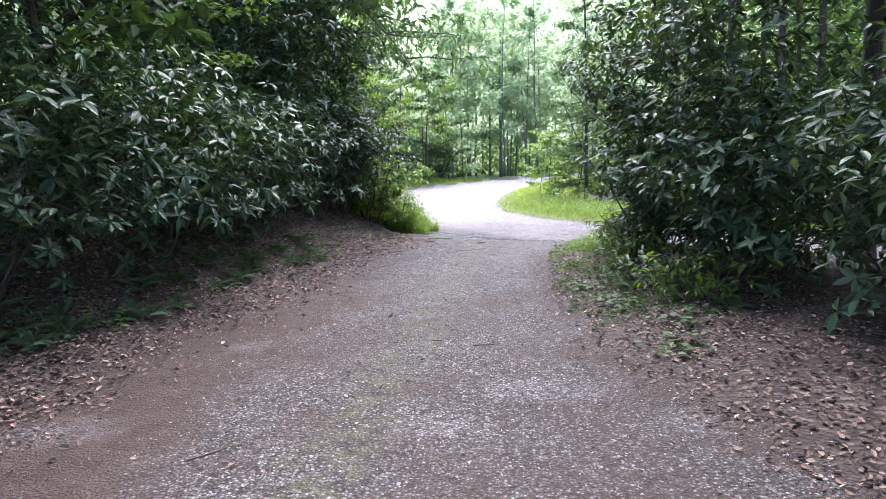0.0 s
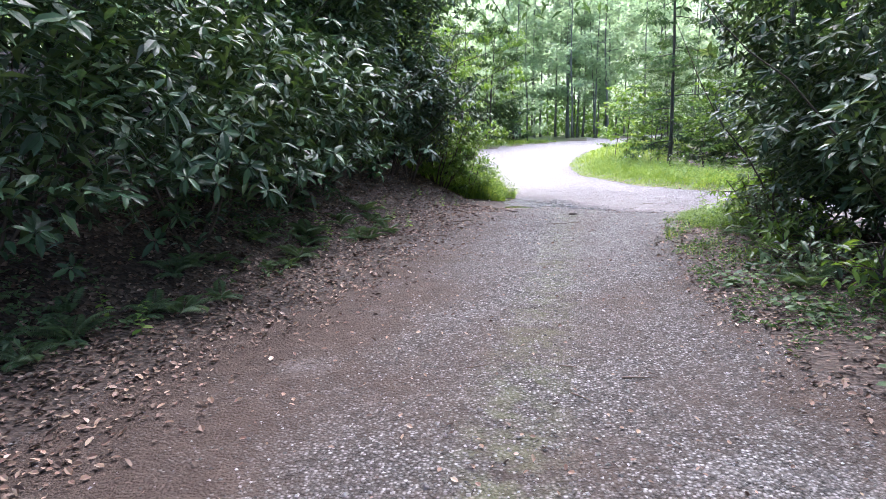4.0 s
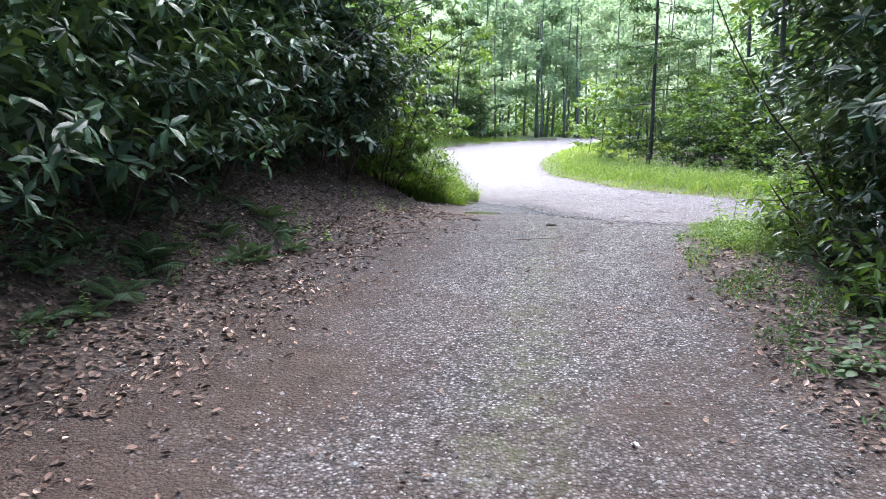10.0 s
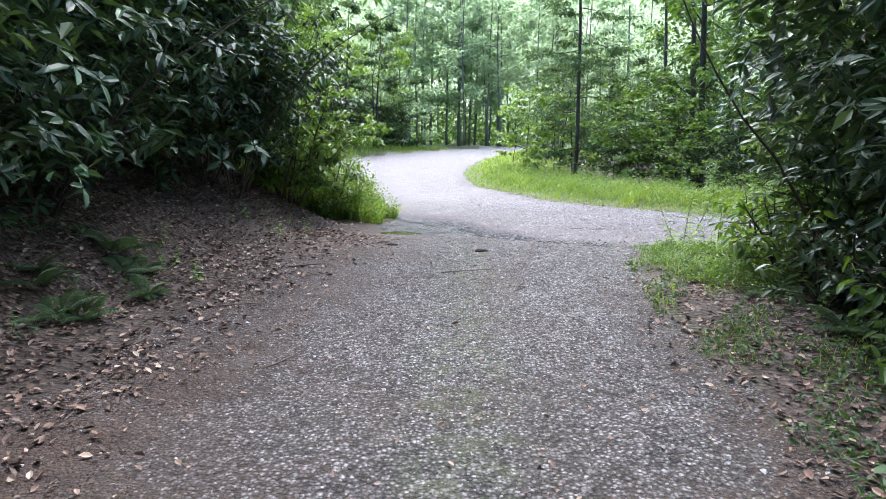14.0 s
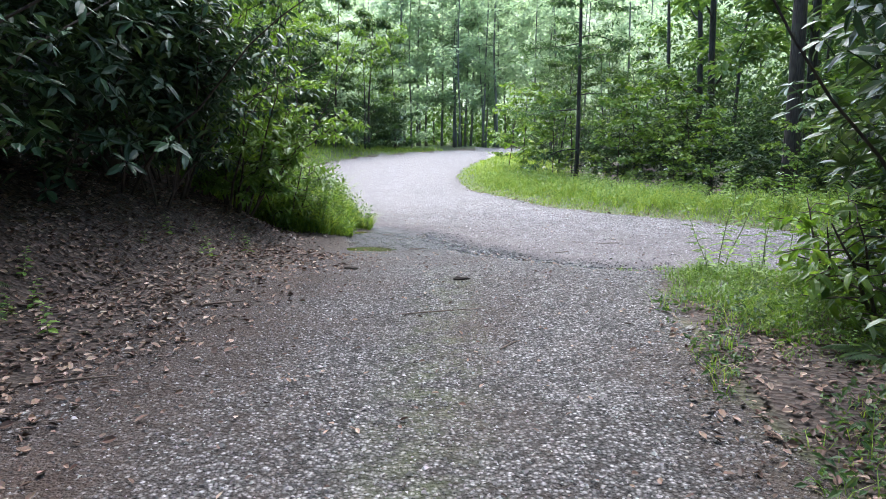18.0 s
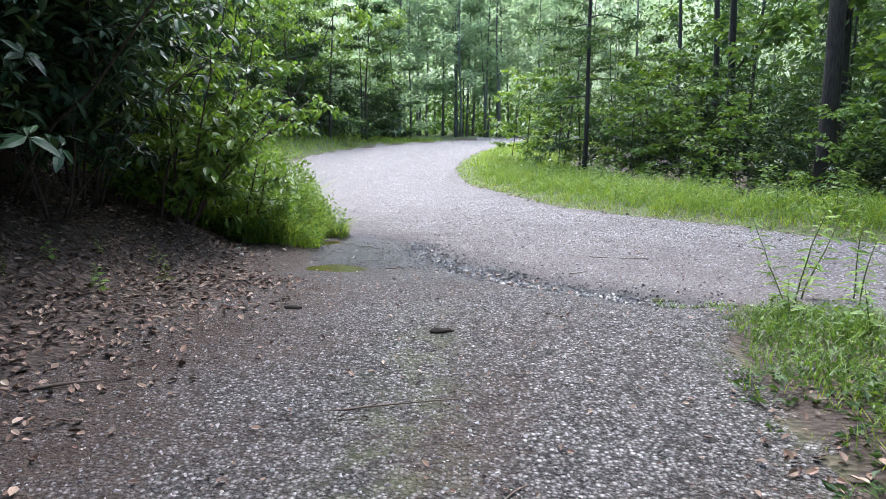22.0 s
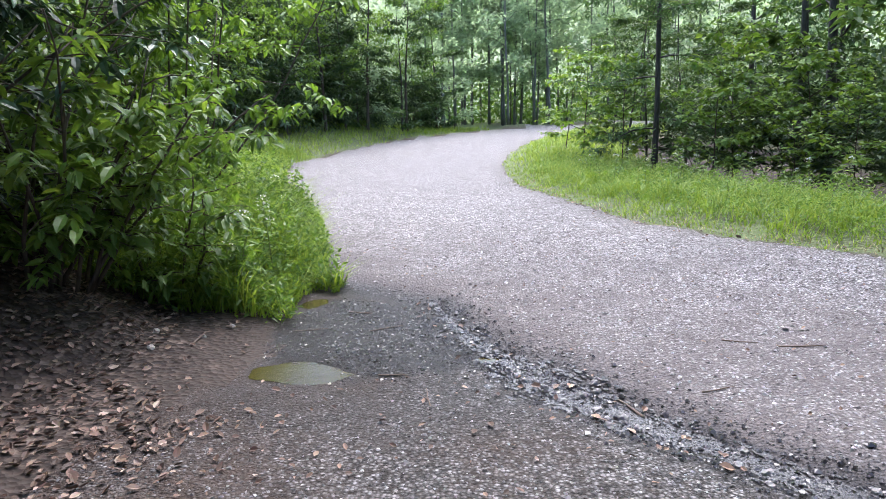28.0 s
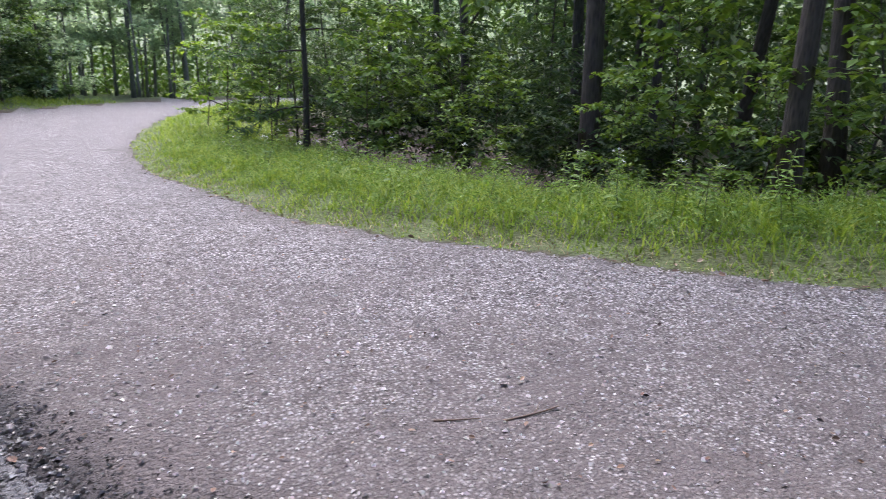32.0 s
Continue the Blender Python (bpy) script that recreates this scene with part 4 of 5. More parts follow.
for x, y, radii, up, n in [(3.75, 13.6, (1.2, 1.4, 1.6), 1.5, 120), (3.65, 11.4, (1.45, 1.5, 1.6), 1.35, 150), (4.0, 9.1, (1.5, 1.5, 1.6), 1.4, 130), (4.9, 6.7, (1.6, 1.6, 1.7), 1.4, 90),
                           (5.3, 4.0, (1.7, 1.7, 1.8), 1.5, 60), (3.2, 12.8, (1.5, 1.6, 2.0), 3.2, 170), (3.9, 9.8, (1.7, 1.8, 2.0), 3.6, 130), (5.4, 6.4, (1.9, 1.9, 2.0), 3.6, 60), (4.9, 12.5, (1.1, 1.1, 1.3), 1.1, 40), (6.2, 10.4, (1.6, 1.7, 1.7), 1.4, 30), (6.6, 7.6, (1.6, 1.7, 1.7), 1.4, 30)]:
    rhododendron(x, y, radii, up, n, 1250, RIGHT_LABEL, (-0.85, -0.35, 0.15), W_DARK + W_LIT[:2], leaf=0.17, low=-0.9, fill=1300)

FAR_LABEL = "massed rhododendron behind the grassy verge of the road"
for x, y, r, up in [(-6.4, 23.6, 1.7, 1.6), (-7.7, 26.4, 1.8, 1.8), (-9.2, 29.4, 1.9, 1.9), (-10.8, 32.6, 2.0, 2.0), (-12.2, 36.2, 2.1, 2.0), (-13.0, 40.4, 2.2, 2.0), (-13.1, 45.0, 2.2, 2.0),
                    (-12.4, 50.0, 2.3, 2.0), (-11.2, 55.0, 2.3, 2.0), (-9.6, 60.0, 2.4, 2.0), (-7, 66, 2.4, 2.0), (-8.8, 27.0, 2.3, 4.3), (-11.4, 31.6, 2.5, 4.6), (-13.4, 37.0, 2.6, 4.8), (-13.8, 43.0, 2.7, 4.8), (-13.4, 50.0, 2.8, 4.8), (-11.4, 57, 2.8, 4.8)]:
    rhododendron(x - (0.2 if y < 28 else 0.35), y - 0.1, (r, r * 1.3, r * 1.1), up - (0.5 if up < 3 else 0), 44, 1700, FAR_LABEL, (0.8, -0.5, 0.3), W_LIT[:2] + W_DARK[:3], M_RHODO_WALL, 0.30, "rhododendrons along the road", 4, low=-0.95, lite=True, fill=1700, spray=1.7)

WOOD_LABEL = "dark evergreen thicket at the edge of the wood behind the verge"
for x, y, r, up in [(6.0, 36.0, 1.7, 1.3), (7.6, 34.4, 1.6, 1.3), (8.8, 32.2, 1.6, 1.2), (9.8, 30.4, 1.4, 1.1), (10.4, 28.2, 1.3, 0.9), (11.2, 25.0, 1.2, 0.8), (12.2, 22.8, 1.3, 0.8), (8.6, 35.4, 1.8, 3.0), (10.8, 32.4, 1.7, 2.6)]:
    rhododendron(x, y, (r, r, r * 0.95), up, 14, 1700, WOOD_LABEL, (-0.7, -0.6, 0.3), W_DARK, M_RHODO_WALL, 0.25, "thickets in the wood", 4, lite=True)


# ---------------------------------------------------------------- the leafy clump at the corner of the driveway
def leafy_shrub(x, y, tall, reach, leaves, size, mat, label, name="laurel_shrub", stems=7, wide=0.38, lean=(0.5, -0.2), group="shrubs at the mouth of the driveway"):
    ob = empty(name, x, y, height(x, y), 0, 1, label, "shrub", group)
    V, F = leaf_shape(wide, 0.3, 0.05)
    for k in range(stems):
        a = k * 2.4 + rng.uniform(-0.4, 0.4)
        line = wander((0.15 * math.cos(a), 0.15 * math.sin(a), -0.1), (0.35 * math.cos(a) + 0.3 * lean[0], 0.35 * math.sin(a) + 0.3 * lean[1], 1), tall * rng.uniform(0.75, 1.1), 8, 0.1)
        st = part("stem", raw_mesh("stem", *tube(line, np.linspace(0.02, 0.005, 9), 6), M_STEM, True), ob)
        twigs, spots = [], []
        for j in range(9):
            p = line[2 + (j * 6) // 9]
            b = rng.uniform(0, 2 * math.pi)
            tw = wander(p, (math.cos(b) + lean[0] * 0.6, math.sin(b) + lean[1] * 0.6, 0.25), reach * rng.uniform(0.5, 1.0), 5, 0.14, -0.03)
            twigs.append(tube(tw, np.linspace(0.007, 0.003, 6), 4))
            m = max(4, leaves // stems // 9)
            t = rng.uniform(1.2, 5.0, m)
            i0 = np.clip(t.astype(int), 0, 4)
            spots.append(tw[i0] + (tw[i0 + 1] - tw[i0]) * (t - i0)[:, None] + rng.normal(0, 0.035, (m, 3)))
        part("twig", raw_mesh("twig", *joined(twigs), M_STEM, True), st)
        part("foliage", raw_mesh("foliage", *leaf_cloud(V, F, np.concatenate(spots), size, 0.3, 0.35, 0.4), mat), ob)
    return ob


leafy_shrub(-3.5, 19.0, 2.4, 0.65, 2600, 0.12, M_CORNER, "bright green leafy laurel sapling at the driveway corner", lean=(0.22, -0.2), stems=9)
leafy_shrub(-3.6, 18.75, 2.3, 0.75, 1400, 0.14, M_CORNER, "leafy laurel with drooping glossy leaves above the mud", lean=(0.3, -0.3), stems=7, wide=0.46)
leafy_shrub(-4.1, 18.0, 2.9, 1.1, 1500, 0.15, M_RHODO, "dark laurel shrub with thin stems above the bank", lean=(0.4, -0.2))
leafy_shrub(-3.1, 19.75, 1.5, 0.6, 900, 0.14, M_CORNER, "low glossy laurel overhanging the muddy corner", lean=(0.2, -0.2), stems=6)
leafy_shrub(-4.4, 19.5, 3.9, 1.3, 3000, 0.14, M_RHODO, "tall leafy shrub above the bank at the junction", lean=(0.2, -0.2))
# brighter leaf tone on these two for the light that falls on them
leafy_shrub(-4.3, 22.4, 4.3, 1.3, 3400, 0.15, M_BRIGHT, "tall sunlit leafy shrub beside the road bend", lean=(0.2, -0.1), stems=8)
leafy_shrub(-5.6, 21.2, 4.4, 1.5, 2400, 0.17, M_BRIGHT, "tall bushy shrub behind the driveway corner", lean=(0.1, 0.1))
T_MAPLE = tree_meshes("maple", 4.6, 2.6, 1.7, 520, 0.13, M_BRIGHT, M_STEM, 0.03, 8, flat=0.08, wide=0.75)
plant_tree(T_MAPLE, -4.8, 10.4, 0, 1.0, "maple_sapling", "yellow-green maple sapling spreading high over the bank", "saplings along the driveway", tilt=(0, 8))
leafy_shrub(3.15, 14.4, 1.0, 0.55, 600, 0.13, M_BRIGHT, "bright young shrub under the rhododendron by the grass", lean=(-0.4, 0.2), stems=5)
for x, y, h, n, mt in [(2.75, 12.3, 0.9, 500, M_RHODO_LIT), (2.75, 10.9, 0.8, 420, M_CORNER), (2.95, 13.4, 1.1, 520, M_CORNER), (2.6, 9.6, 0.6, 320, M_RHODO_LIT), (2.9, 8.3, 0.7, 320, M_CORNER)]:
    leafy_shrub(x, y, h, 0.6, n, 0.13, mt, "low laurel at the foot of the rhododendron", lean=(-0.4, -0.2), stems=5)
for i, (x, y, s) in enumerate([(5.3, 32.6, 1.0), (6.9, 31.4, 0.7), (6.3, 34.2, 1.25), (7.6, 29.8, 0.8), (8.6, 26.8, 0.75), (9.3, 24.0, 0.8), (3.6, 36.8, 1.1), (8.0, 33.0, 1.2), (10.6, 27.5, 1.3), (11.4, 23.4, 1.2), (2.6, 39.5, 1.2), (2.2, 43, 1.1)]):
    ob = empty("maple_sapling", x, y, height(x, y), i * 63, s, "pale green maple sapling with layered leaves at the wood's edge", "sapling", "saplings along the verge")
    for n, me in zip(("stem", "twig", "foliage"), T_YOUNG[i % 2]):
        part(n, me, ob)


# ---------------------------------------------------------------- grass and herbs
def blade_field(name, box, count, pick, tall, label, mat=M_GRASS, width=0.008):
    x, y = rng.uniform(box[0], box[1], count), rng.uniform(box[2], box[3], count)
    z, d, r, v = plan(x, y)
    k = pick(x, y, d, r, v)
    x, y, z, k = x[k > 0], y[k > 0], z[k > 0], k[k > 0]
    n = len(x)
    a = rng.uniform(0, 2 * np.pi, n)
    h = tall * k * rng.uniform(0.45, 1.25, n)
    w = width * rng.uniform(0.7, 1.5, n)
    bend = rng.uniform(0.4, 1.5, n) * h
    ca, sa = np.cos(a), np.sin(a)
    P = np.stack([x, y, z - 0.02], 1)
    side = np.stack([-sa, ca, np.zeros(n)], 1) * w[:, None]
    m1 = P + np.stack([ca * bend * 0.3, sa * bend * 0.3, h * 0.6], 1)
    tip = P + np.stack([ca * bend, sa * bend, h], 1)
    V = np.stack([P - side, P + side, m1 + side * 0.75, m1 - side * 0.75, tip], 1).reshape(-1, 3)
    F = np.array([(0, 1, 2), (0, 2, 3), (3, 2, 4)])[None] + (np.arange(n) * 5)[:, None, None]
    return tagged(new(name, raw_mesh(name, V, F.reshape(-1, 3), mat)), label, "grass", kind="stuff")


def verge_right(x, y, d, r, v):
    ok = (d > -0.05) & ~v & ~r & (d < 3.8 + 0.6 * waves(x, y) + 1.6 * smooth(y, 31, 35)) & (y > 15.6) & (x > -2) & ((y > 17.2) | (d + x > 6.5))
    ok &= line_distance(x, y, NEAR_EDGE) > 2.2
    return ok * (0.22 + 0.85 * smooth(d, -0.05, 1.5)) * (0.72 + 0.55 * waves(x, y, 1.9))


blade_field("verge_grass", (-1.5, 14, 15, 36), 90000, verge_right, 0.36, "tall yellow-green grass on the road verge")
blade_field("far_verge_grass", (-2, 12, 36, 64), 26000, verge_right, 0.40, "distant grass at the bend of the road", width=0.014)


def verge_left(x, y, d, r, v):
    ok = (d > -0.05) & ~v & ~r & (d < 4.4 + 0.5 * waves(x, y)) & (y > 20.4) & (x < -1.9)
    return ok * (0.4 + 0.7 * smooth(d, 0.0, 1.0)) * (0.75 + 0.4 * waves(x, y, 1.9))


blade_field("left_verge_grass", (-15, -1.8, 20, 45), 72000, verge_left, 0.48, "fresh green grass and weeds on the verge")
blade_field("left_far_grass", (-14, 2, 45, 68), 16000, verge_left, 0.40, "distant grass along the outer bend", width=0.014)


def patch_right(x, y, d, r, v):
    ok = (d > -0.12 + 0.15 * waves(x, y, 2.7)) & ~r & (x > 1.85 + 0.25 * waves(x, y, 2.2)) & (x < 3.3 + 0.2 * waves(x, y)) & (y > 10.4) & (y < 17.0)
    return ok * (0.35 + 0.5 * smooth(d, -0.25, 0.5)) * (0.7 + 0.5 * waves(x, y, 2.4)) * smooth(y, 12.0, 14.2)


# laurel tone in place of grass green: the shrubs' shade is in the colour
blade_field("driveway_grass", (1.3, 3.6, 11, 17.2), 16000, patch_right, 0.24, "soft bright grass tuft between driveway and shrubs", M_CORNER, width=0.0038)
blade_field("corner_grass", (-4.8, -1.6, 19.5, 26.0), 26000, lambda x, y, d, r, v: (d > -0.2) * (0.45 + 0.55 * smooth(d, -0.2, 0.4)) * (x < -1.72) * (0.7 + 0.5 * waves(x, y, 2.2)), 0.72, "grass hanging over the muddy driveway corner", width=0.006)


def herb_mat(name, box, count, pick, tall, size, label, droop=-0.1, mat=M_HERB):
    """The countless small leaves that grow through the grass, in loose tussocks."""
    x, y = rng.uniform(box[0], box[1], count), rng.uniform(box[2], box[3], count)
    z, d, r, v = plan(x, y)
    k = pick(x, y, d, r, v)
    k = k * (0.3 + 0.75 * np.clip(waves(x, y, 3.1, 5.0) + 0.3, 0, 1) + 0.45 * np.clip(waves(x, y, 1.2, 8.0), 0, 1))
    ok = k > 0.12
    p = np.stack([x, y, z + tall * k * rng.uniform(0, 1, count) ** 0.75], 1)[ok]
    V, F = leaflet_shape(0.45)
    return tagged(new(name, raw_mesh(name, *leaf_cloud(V, F, p, size, 0.5, droop, 0.6), mat)), label, "herbs", kind="stuff")


herb_mat("verge_herbs", (-1.5, 13, 15, 38), 120000, lambda x, y, d, r, v: verge_right(x, y, d - 0.2, r, v) * smooth(d, 0.0, 1.3), 0.66, 0.07, "low leafy herbs growing through the verge grass")
herb_mat("left_verge_herbs", (-13, -1.8, 20, 45), 64000, lambda x, y, d, r, v: verge_left(x, y, d, r, v) * smooth(d, -0.1, 0.8) * (0.75 + 0.9 * smooth(d, 0.8, 2.6)), 0.8, 0.085, "low leafy herbs along the far side of the road")


herb_mat("corner_herbs", (-4.6, -1.5, 19.3, 25.0), 24000, lambda x, y, d, r, v: (d > -0.25) * (x < -1.7) * smooth(d, -0.4, 0.2) * smooth(d, 3.4, 2.2), 1.15, 0.075, "dense bright weeds crowding the road corner", -0.7, M_CORNER)
herb_mat("bank_herbs", (-5.4, -2.6, 2.0, 15.5), 14000, lambda x, y, d, r, v: ~v * ~r * smooth(d, 0.35, 1.0) * np.clip(1.6 * waves(x, y, 1.3) - 0.1, 0, 1) * smooth(y, 14.0, 11.5), 0.42, 0.08, "dim seedlings and ivy under the rhododendrons", mat=M_FERN)
blade_field("dry_grass", (-1, 10, 15.5, 34), 26000, lambda x, y, d, r, v: (d > -0.12) * (d < 0.55 + 0.3 * waves(x, y, 1.7)) * ~v * ~r * (x > 0) * (0.5 + 0.5 * waves(x, y, 3.0)) * (line_distance(x, y, NEAR_EDGE) > 1.6), 0.13, "dry straw fringe along the edge of the road", M_STRAW, 0.006)
# same darker green, shade put in the colour as for the grass patch
herb_mat("driveway_herbs", (1.2, 3.6, 9.6, 17.0), 12000, lambda x, y, d, r, v: 0.8 * patch_right(x, y, d - 0.25, r, v) * (d > 0.0), 0.5, 0.05, "small bright herbs between grass and shrubs", mat=M_CORNER)


def edge_growth(x, y, d, r, v):
    return ~r * (d > -0.15) * smooth(x, 3.6, 2.6) * np.clip(1.3 * waves(x, y, 1.6, 4.0) + 0.25, 0, 1) * smooth(y, 6.0, 8.5)


herb_mat("edge_herbs", (1.2, 3.6, 6.5, 14.5), 11000, edge_growth, 0.22, 0.055, "low green herbs creeping over dead leaves", mat=M_WOODLEAF)
blade_field("edge_grass", (1.2, 3.4, 8.5, 14.5), 5000, lambda x, y, d, r, v: edge_growth(x, y, d, r, v) * smooth(y, 9, 12), 0.17, "thin grass creeping over the gravel edge", width=0.003)


def herb_meshes(tall, leaves, size, wide, whorled=False, flowers=False):
    """An upright weed: a stalk with paired leaves."""
    line = wander((0, 0, -0.03), (rng.normal(0, 0.15), rng.normal(0, 0.15), 1), tall, 6, 0.07)
    st = raw_mesh("stalk", *tube(line, np.linspace(0.006, 0.0025, 7), 4), M_GREENSTEM, True)
    V, F = leaf_shape(wide, 0.25, 0.05)
    t = np.linspace(1.0, 6.0, leaves)
    i0 = np.clip(t.astype(int), 0, 5)
    p = line[i0] + (line[i0 + 1] - line[i0]) * (t - i0)[:, None]
    a = np.arange(leaves) * (2.4 if not whorled else 1.65) + rng.uniform(-0.3, 0.3, leaves)
    way = np.stack([np.cos(a), np.sin(a), rng.uniform(-0.1, 0.5, leaves)], 1)
    m = frames_of(way, roll=rng.normal(0, 0.25, leaves)) * (size * np.linspace(1.1, 0.6, leaves) * rng.uniform(0.8, 1.2, leaves))[:, None, None]
    out = [("stalk", st), ("foliage", raw_mesh("foliage", *scatter(V, F, m, p), M_HERB))]
    if flowers:
        fv, ff = leaflet_shape(0.7)
        d = rand_dirs(26, 0, 1)
        out.append(("flower_head", raw_mesh("flower_head", *scatter(fv, ff, frames_of(d) * 0.018, line[-1] + d * 0.045), M_FLOWER)))
    return out


HERBS = [herb_meshes(0.55, 22, 0.12, 0.34), herb_meshes(0.75, 28, 0.13, 0.28, True), herb_meshes(0.4, 16, 0.11, 0.5), herb_meshes(0.6, 20, 0.12, 0.4, True, True)]


def herb(kind, x, y, size, label, group):
    ob = empty("weed", x, y, height(x, y), rng.uniform(0, 360), size, label, "weed", group)
    for n, me in HERBS[kind]:
        part(n, me, ob)


for _ in range(110):
    u = rng.uniform(0, 1)
    y = 19.0 + u * 18
    xe = np.interp(y, [16, 19.75, 20.98, 23.5, 25.5, 29, 32.6, 36, 40], [10, 6.2, 4.96, 2.9, 1.9, 1.1, 0.25, -0.2, -0.4])
    herb(int(rng.integers(0, 4)), xe + rng.uniform(1.6, 4.9), y, rng.uniform(0.7, 1.5), "leafy weed standing tall in the verge grass", "weeds of the verge")
for _ in range(60):
    y = rng.uniform(20.6, 36)
    xe = np.interp(y, [20.8, 22.9, 27.6, 34.5], [-2.1, -2.75, -4.3, -7.2])
    herb(int(rng.integers(0, 3)), xe - rng.uniform(0.5, 3.8), y, rng.uniform(0.8, 1.9), "green weed among grass beside the road", "weeds by the road")
for x, y, s, k in [(2.75, 16.3, 1.25, 1), (2.55, 16.0, 1.1, 1), (2.95, 16.6, 1.3, 1), (3.15, 16.1, 1.2, 0), (2.4, 15.6, 0.9, 2), (3.3, 15.5, 1.2, 1), (3.0, 15.2, 1.1, 0), (2.6, 15.0, 0.9, 2), (3.4, 16.6, 1.3, 0)]:
    herb(k, x, y, s, "tall spindly weed at the grassy corner of the road", "weeds at the corner")
for _ in range(30):
    x, y = rng.uniform(1.9, 3.3), rng.uniform(9.6, 15.6)
    herb(2, x + 0.2, y, rng.uniform(0.4, 0.9), "small leafy herb at the foot of the rhododendron", "herbs under the shrubs")
for _ in range(60):
    y = rng.uniform(19.5, 24.0)
    herb(int(rng.integers(0, 4)), -2.2 - rng.uniform(0, 1.6) - 0.28 * max(0, y - 20.8), y, rng.uniform(0.6, 1.5), "bright weed crowding the muddy driveway corner", "weeds at the mouth")
for _ in range(30):
    y = rng.uniform(3.0, 17.5)
    x = np.interp(y, DRIVE_LEFT[:, 1], DRIVE_LEFT[:, 0]) - rng.uniform(0.3, 1.7)
    herb(2, x, y, rng.uniform(0.35, 0.8), "small green seedling on the leafy bank", "seedlings on the bank")


# ---------------------------------------------------------------- ivy mats and ferns
def creeper(x, y, reach, leaves, label, size=0.085):
    ob = empty("creeper_patch", x, y, height(x, y), 0, 1, label, "plant", "creeping plants")
    V, F = leaf_shape(0.8, 0.15, 0.05)
    a, r = rng.uniform(0, 2 * np.pi, leaves), reach * np.sqrt(rng.uniform(0, 1, leaves))
    px, py = r * np.cos(a), 1.3 * r * np.sin(a)
    pz = heights(x + px, y + py) - height(x, y) + rng.uniform(0.03, 0.12, leaves)
    way = np.stack([np.cos(a * 7), np.sin(a * 7), rng.uniform(-0.2, 0.3, leaves)], 1)
    m = frames_of(way, roll=rng.normal(0, 0.3, leaves)) * (size * rng.uniform(0.6, 1.2, leaves))[:, None, None]
    part("foliage", raw_mesh("foliage", *scatter(V, F, m, np.stack([px, py, pz], 1)), M_WOODLEAF), ob)
    runs = [tube(np.stack([np.linspace(0, rx, 6), np.linspace(0, ry, 6), heights(x + np.linspace(0, rx, 6), y + np.linspace(0, ry, 6)) - height(x, y) + 0.02], 1), 0.003, 4)
            for rx, ry in rng.uniform(-reach, reach, (7, 2))]
    part("runner", raw_mesh("runner", *joined(runs), M_GREENSTEM, True), ob)


for x, y, r, n in [(1.65, 9.35, 0.25, 60), (1.95, 8.2, 0.28, 75), (2.1, 9.9, 0.3, 55), (2.45, 7.4, 0.35, 60), (2.2, 6.4, 0.3, 50)]:
    creeper(x, y, r, n, "pale green creeper leaves over dead leaves")


def frond_mesh(length):
    """A fern frond: an arching rib with paired leaflets that shorten to the tip."""
    n = 30
    u = np.linspace(0.08, 1, n)
    P = np.stack([length * u * 0.9, np.zeros(n), length * (0.75 * u - 0.62 * u * u)], 1)
    V, F = leaflet_shape(0.15, 0.12)
    out = [tube(P, np.linspace(0.004, 0.0015, n), 3)]
    for s in (-1, 1):
        way = np.stack([np.full(n, 0.35), s * np.ones(n), -0.15 * np.ones(n)], 1)
        ln = length * 0.26 * np.sin(np.pi * np.clip(u * 0.86 + 0.12, 0, 1)) ** 0.8
        out.append(scatter(V, F, frames_of(way) * np.maximum(ln, 0.01)[:, None, None], P))
    return raw_mesh("frond", *joined(out), M_FERN)


FRONDS = [frond_mesh(v) for v in (0.5, 0.42, 0.34)]
for i in range(48):
    if i < 40:
        y = 3.2 + i * 0.26 + rng.uniform(-0.2, 0.2)
        x = np.interp(y, DRIVE_LEFT[:, 1], DRIVE_LEFT[:, 0]) - rng.uniform(0.45, 1.7)
    else:
        x, y = rng.uniform(2.2, 3.2), rng.uniform(7.5, 13.5)
    ob = empty("fern", x, y, height(x, y), rng.uniform(0, 360), rng.uniform(0.55, 1.0), "green fern with arching fronds on the bank" if i < 40 else "small fern under the rhododendron", "fern", "ferns")
    for k in range(int(rng.integers(6, 10))):
        part("frond", FRONDS[k % 3], ob, at=pose(0, 0, 0, 0, rng.uniform(-25, 10), k * 47 + rng.uniform(-12, 12)))


# ---------------------------------------------------------------- dead leaves, loose chips, sticks
def litter(name, count, box, pick, label, size=0.06):
    x, y = rng.uniform(box[0], box[1], count), rng.uniform(box[2], box[3], count)
    z, d, r, v = plan(x, y)
    k = pick(x, y, d, r, v) > rng.uniform(0, 1, count)
    x, y, z = x[k], y[k], z[k]
    n = len(x)
    V, F = leaf_shape(0.62, -0.22, 0.14)
    V = V + np.array([-0.5, 0, 0])
    a = rng.uniform(0, 2 * np.pi, n)
    way = np.stack([np.cos(a), np.sin(a), rng.normal(0, 0.22, n)], 1)
    m = frames_of(way, roll=rng.normal(0, 0.4, n)) * (size * rng.uniform(0.5, 1.4, n))[:, None, None]
    return tagged(new(name, raw_mesh(name, *scatter(V, F, m, np.stack([x, y, z + 0.012], 1)), M_LITTER)), label, "dead leaves", kind="stuff")


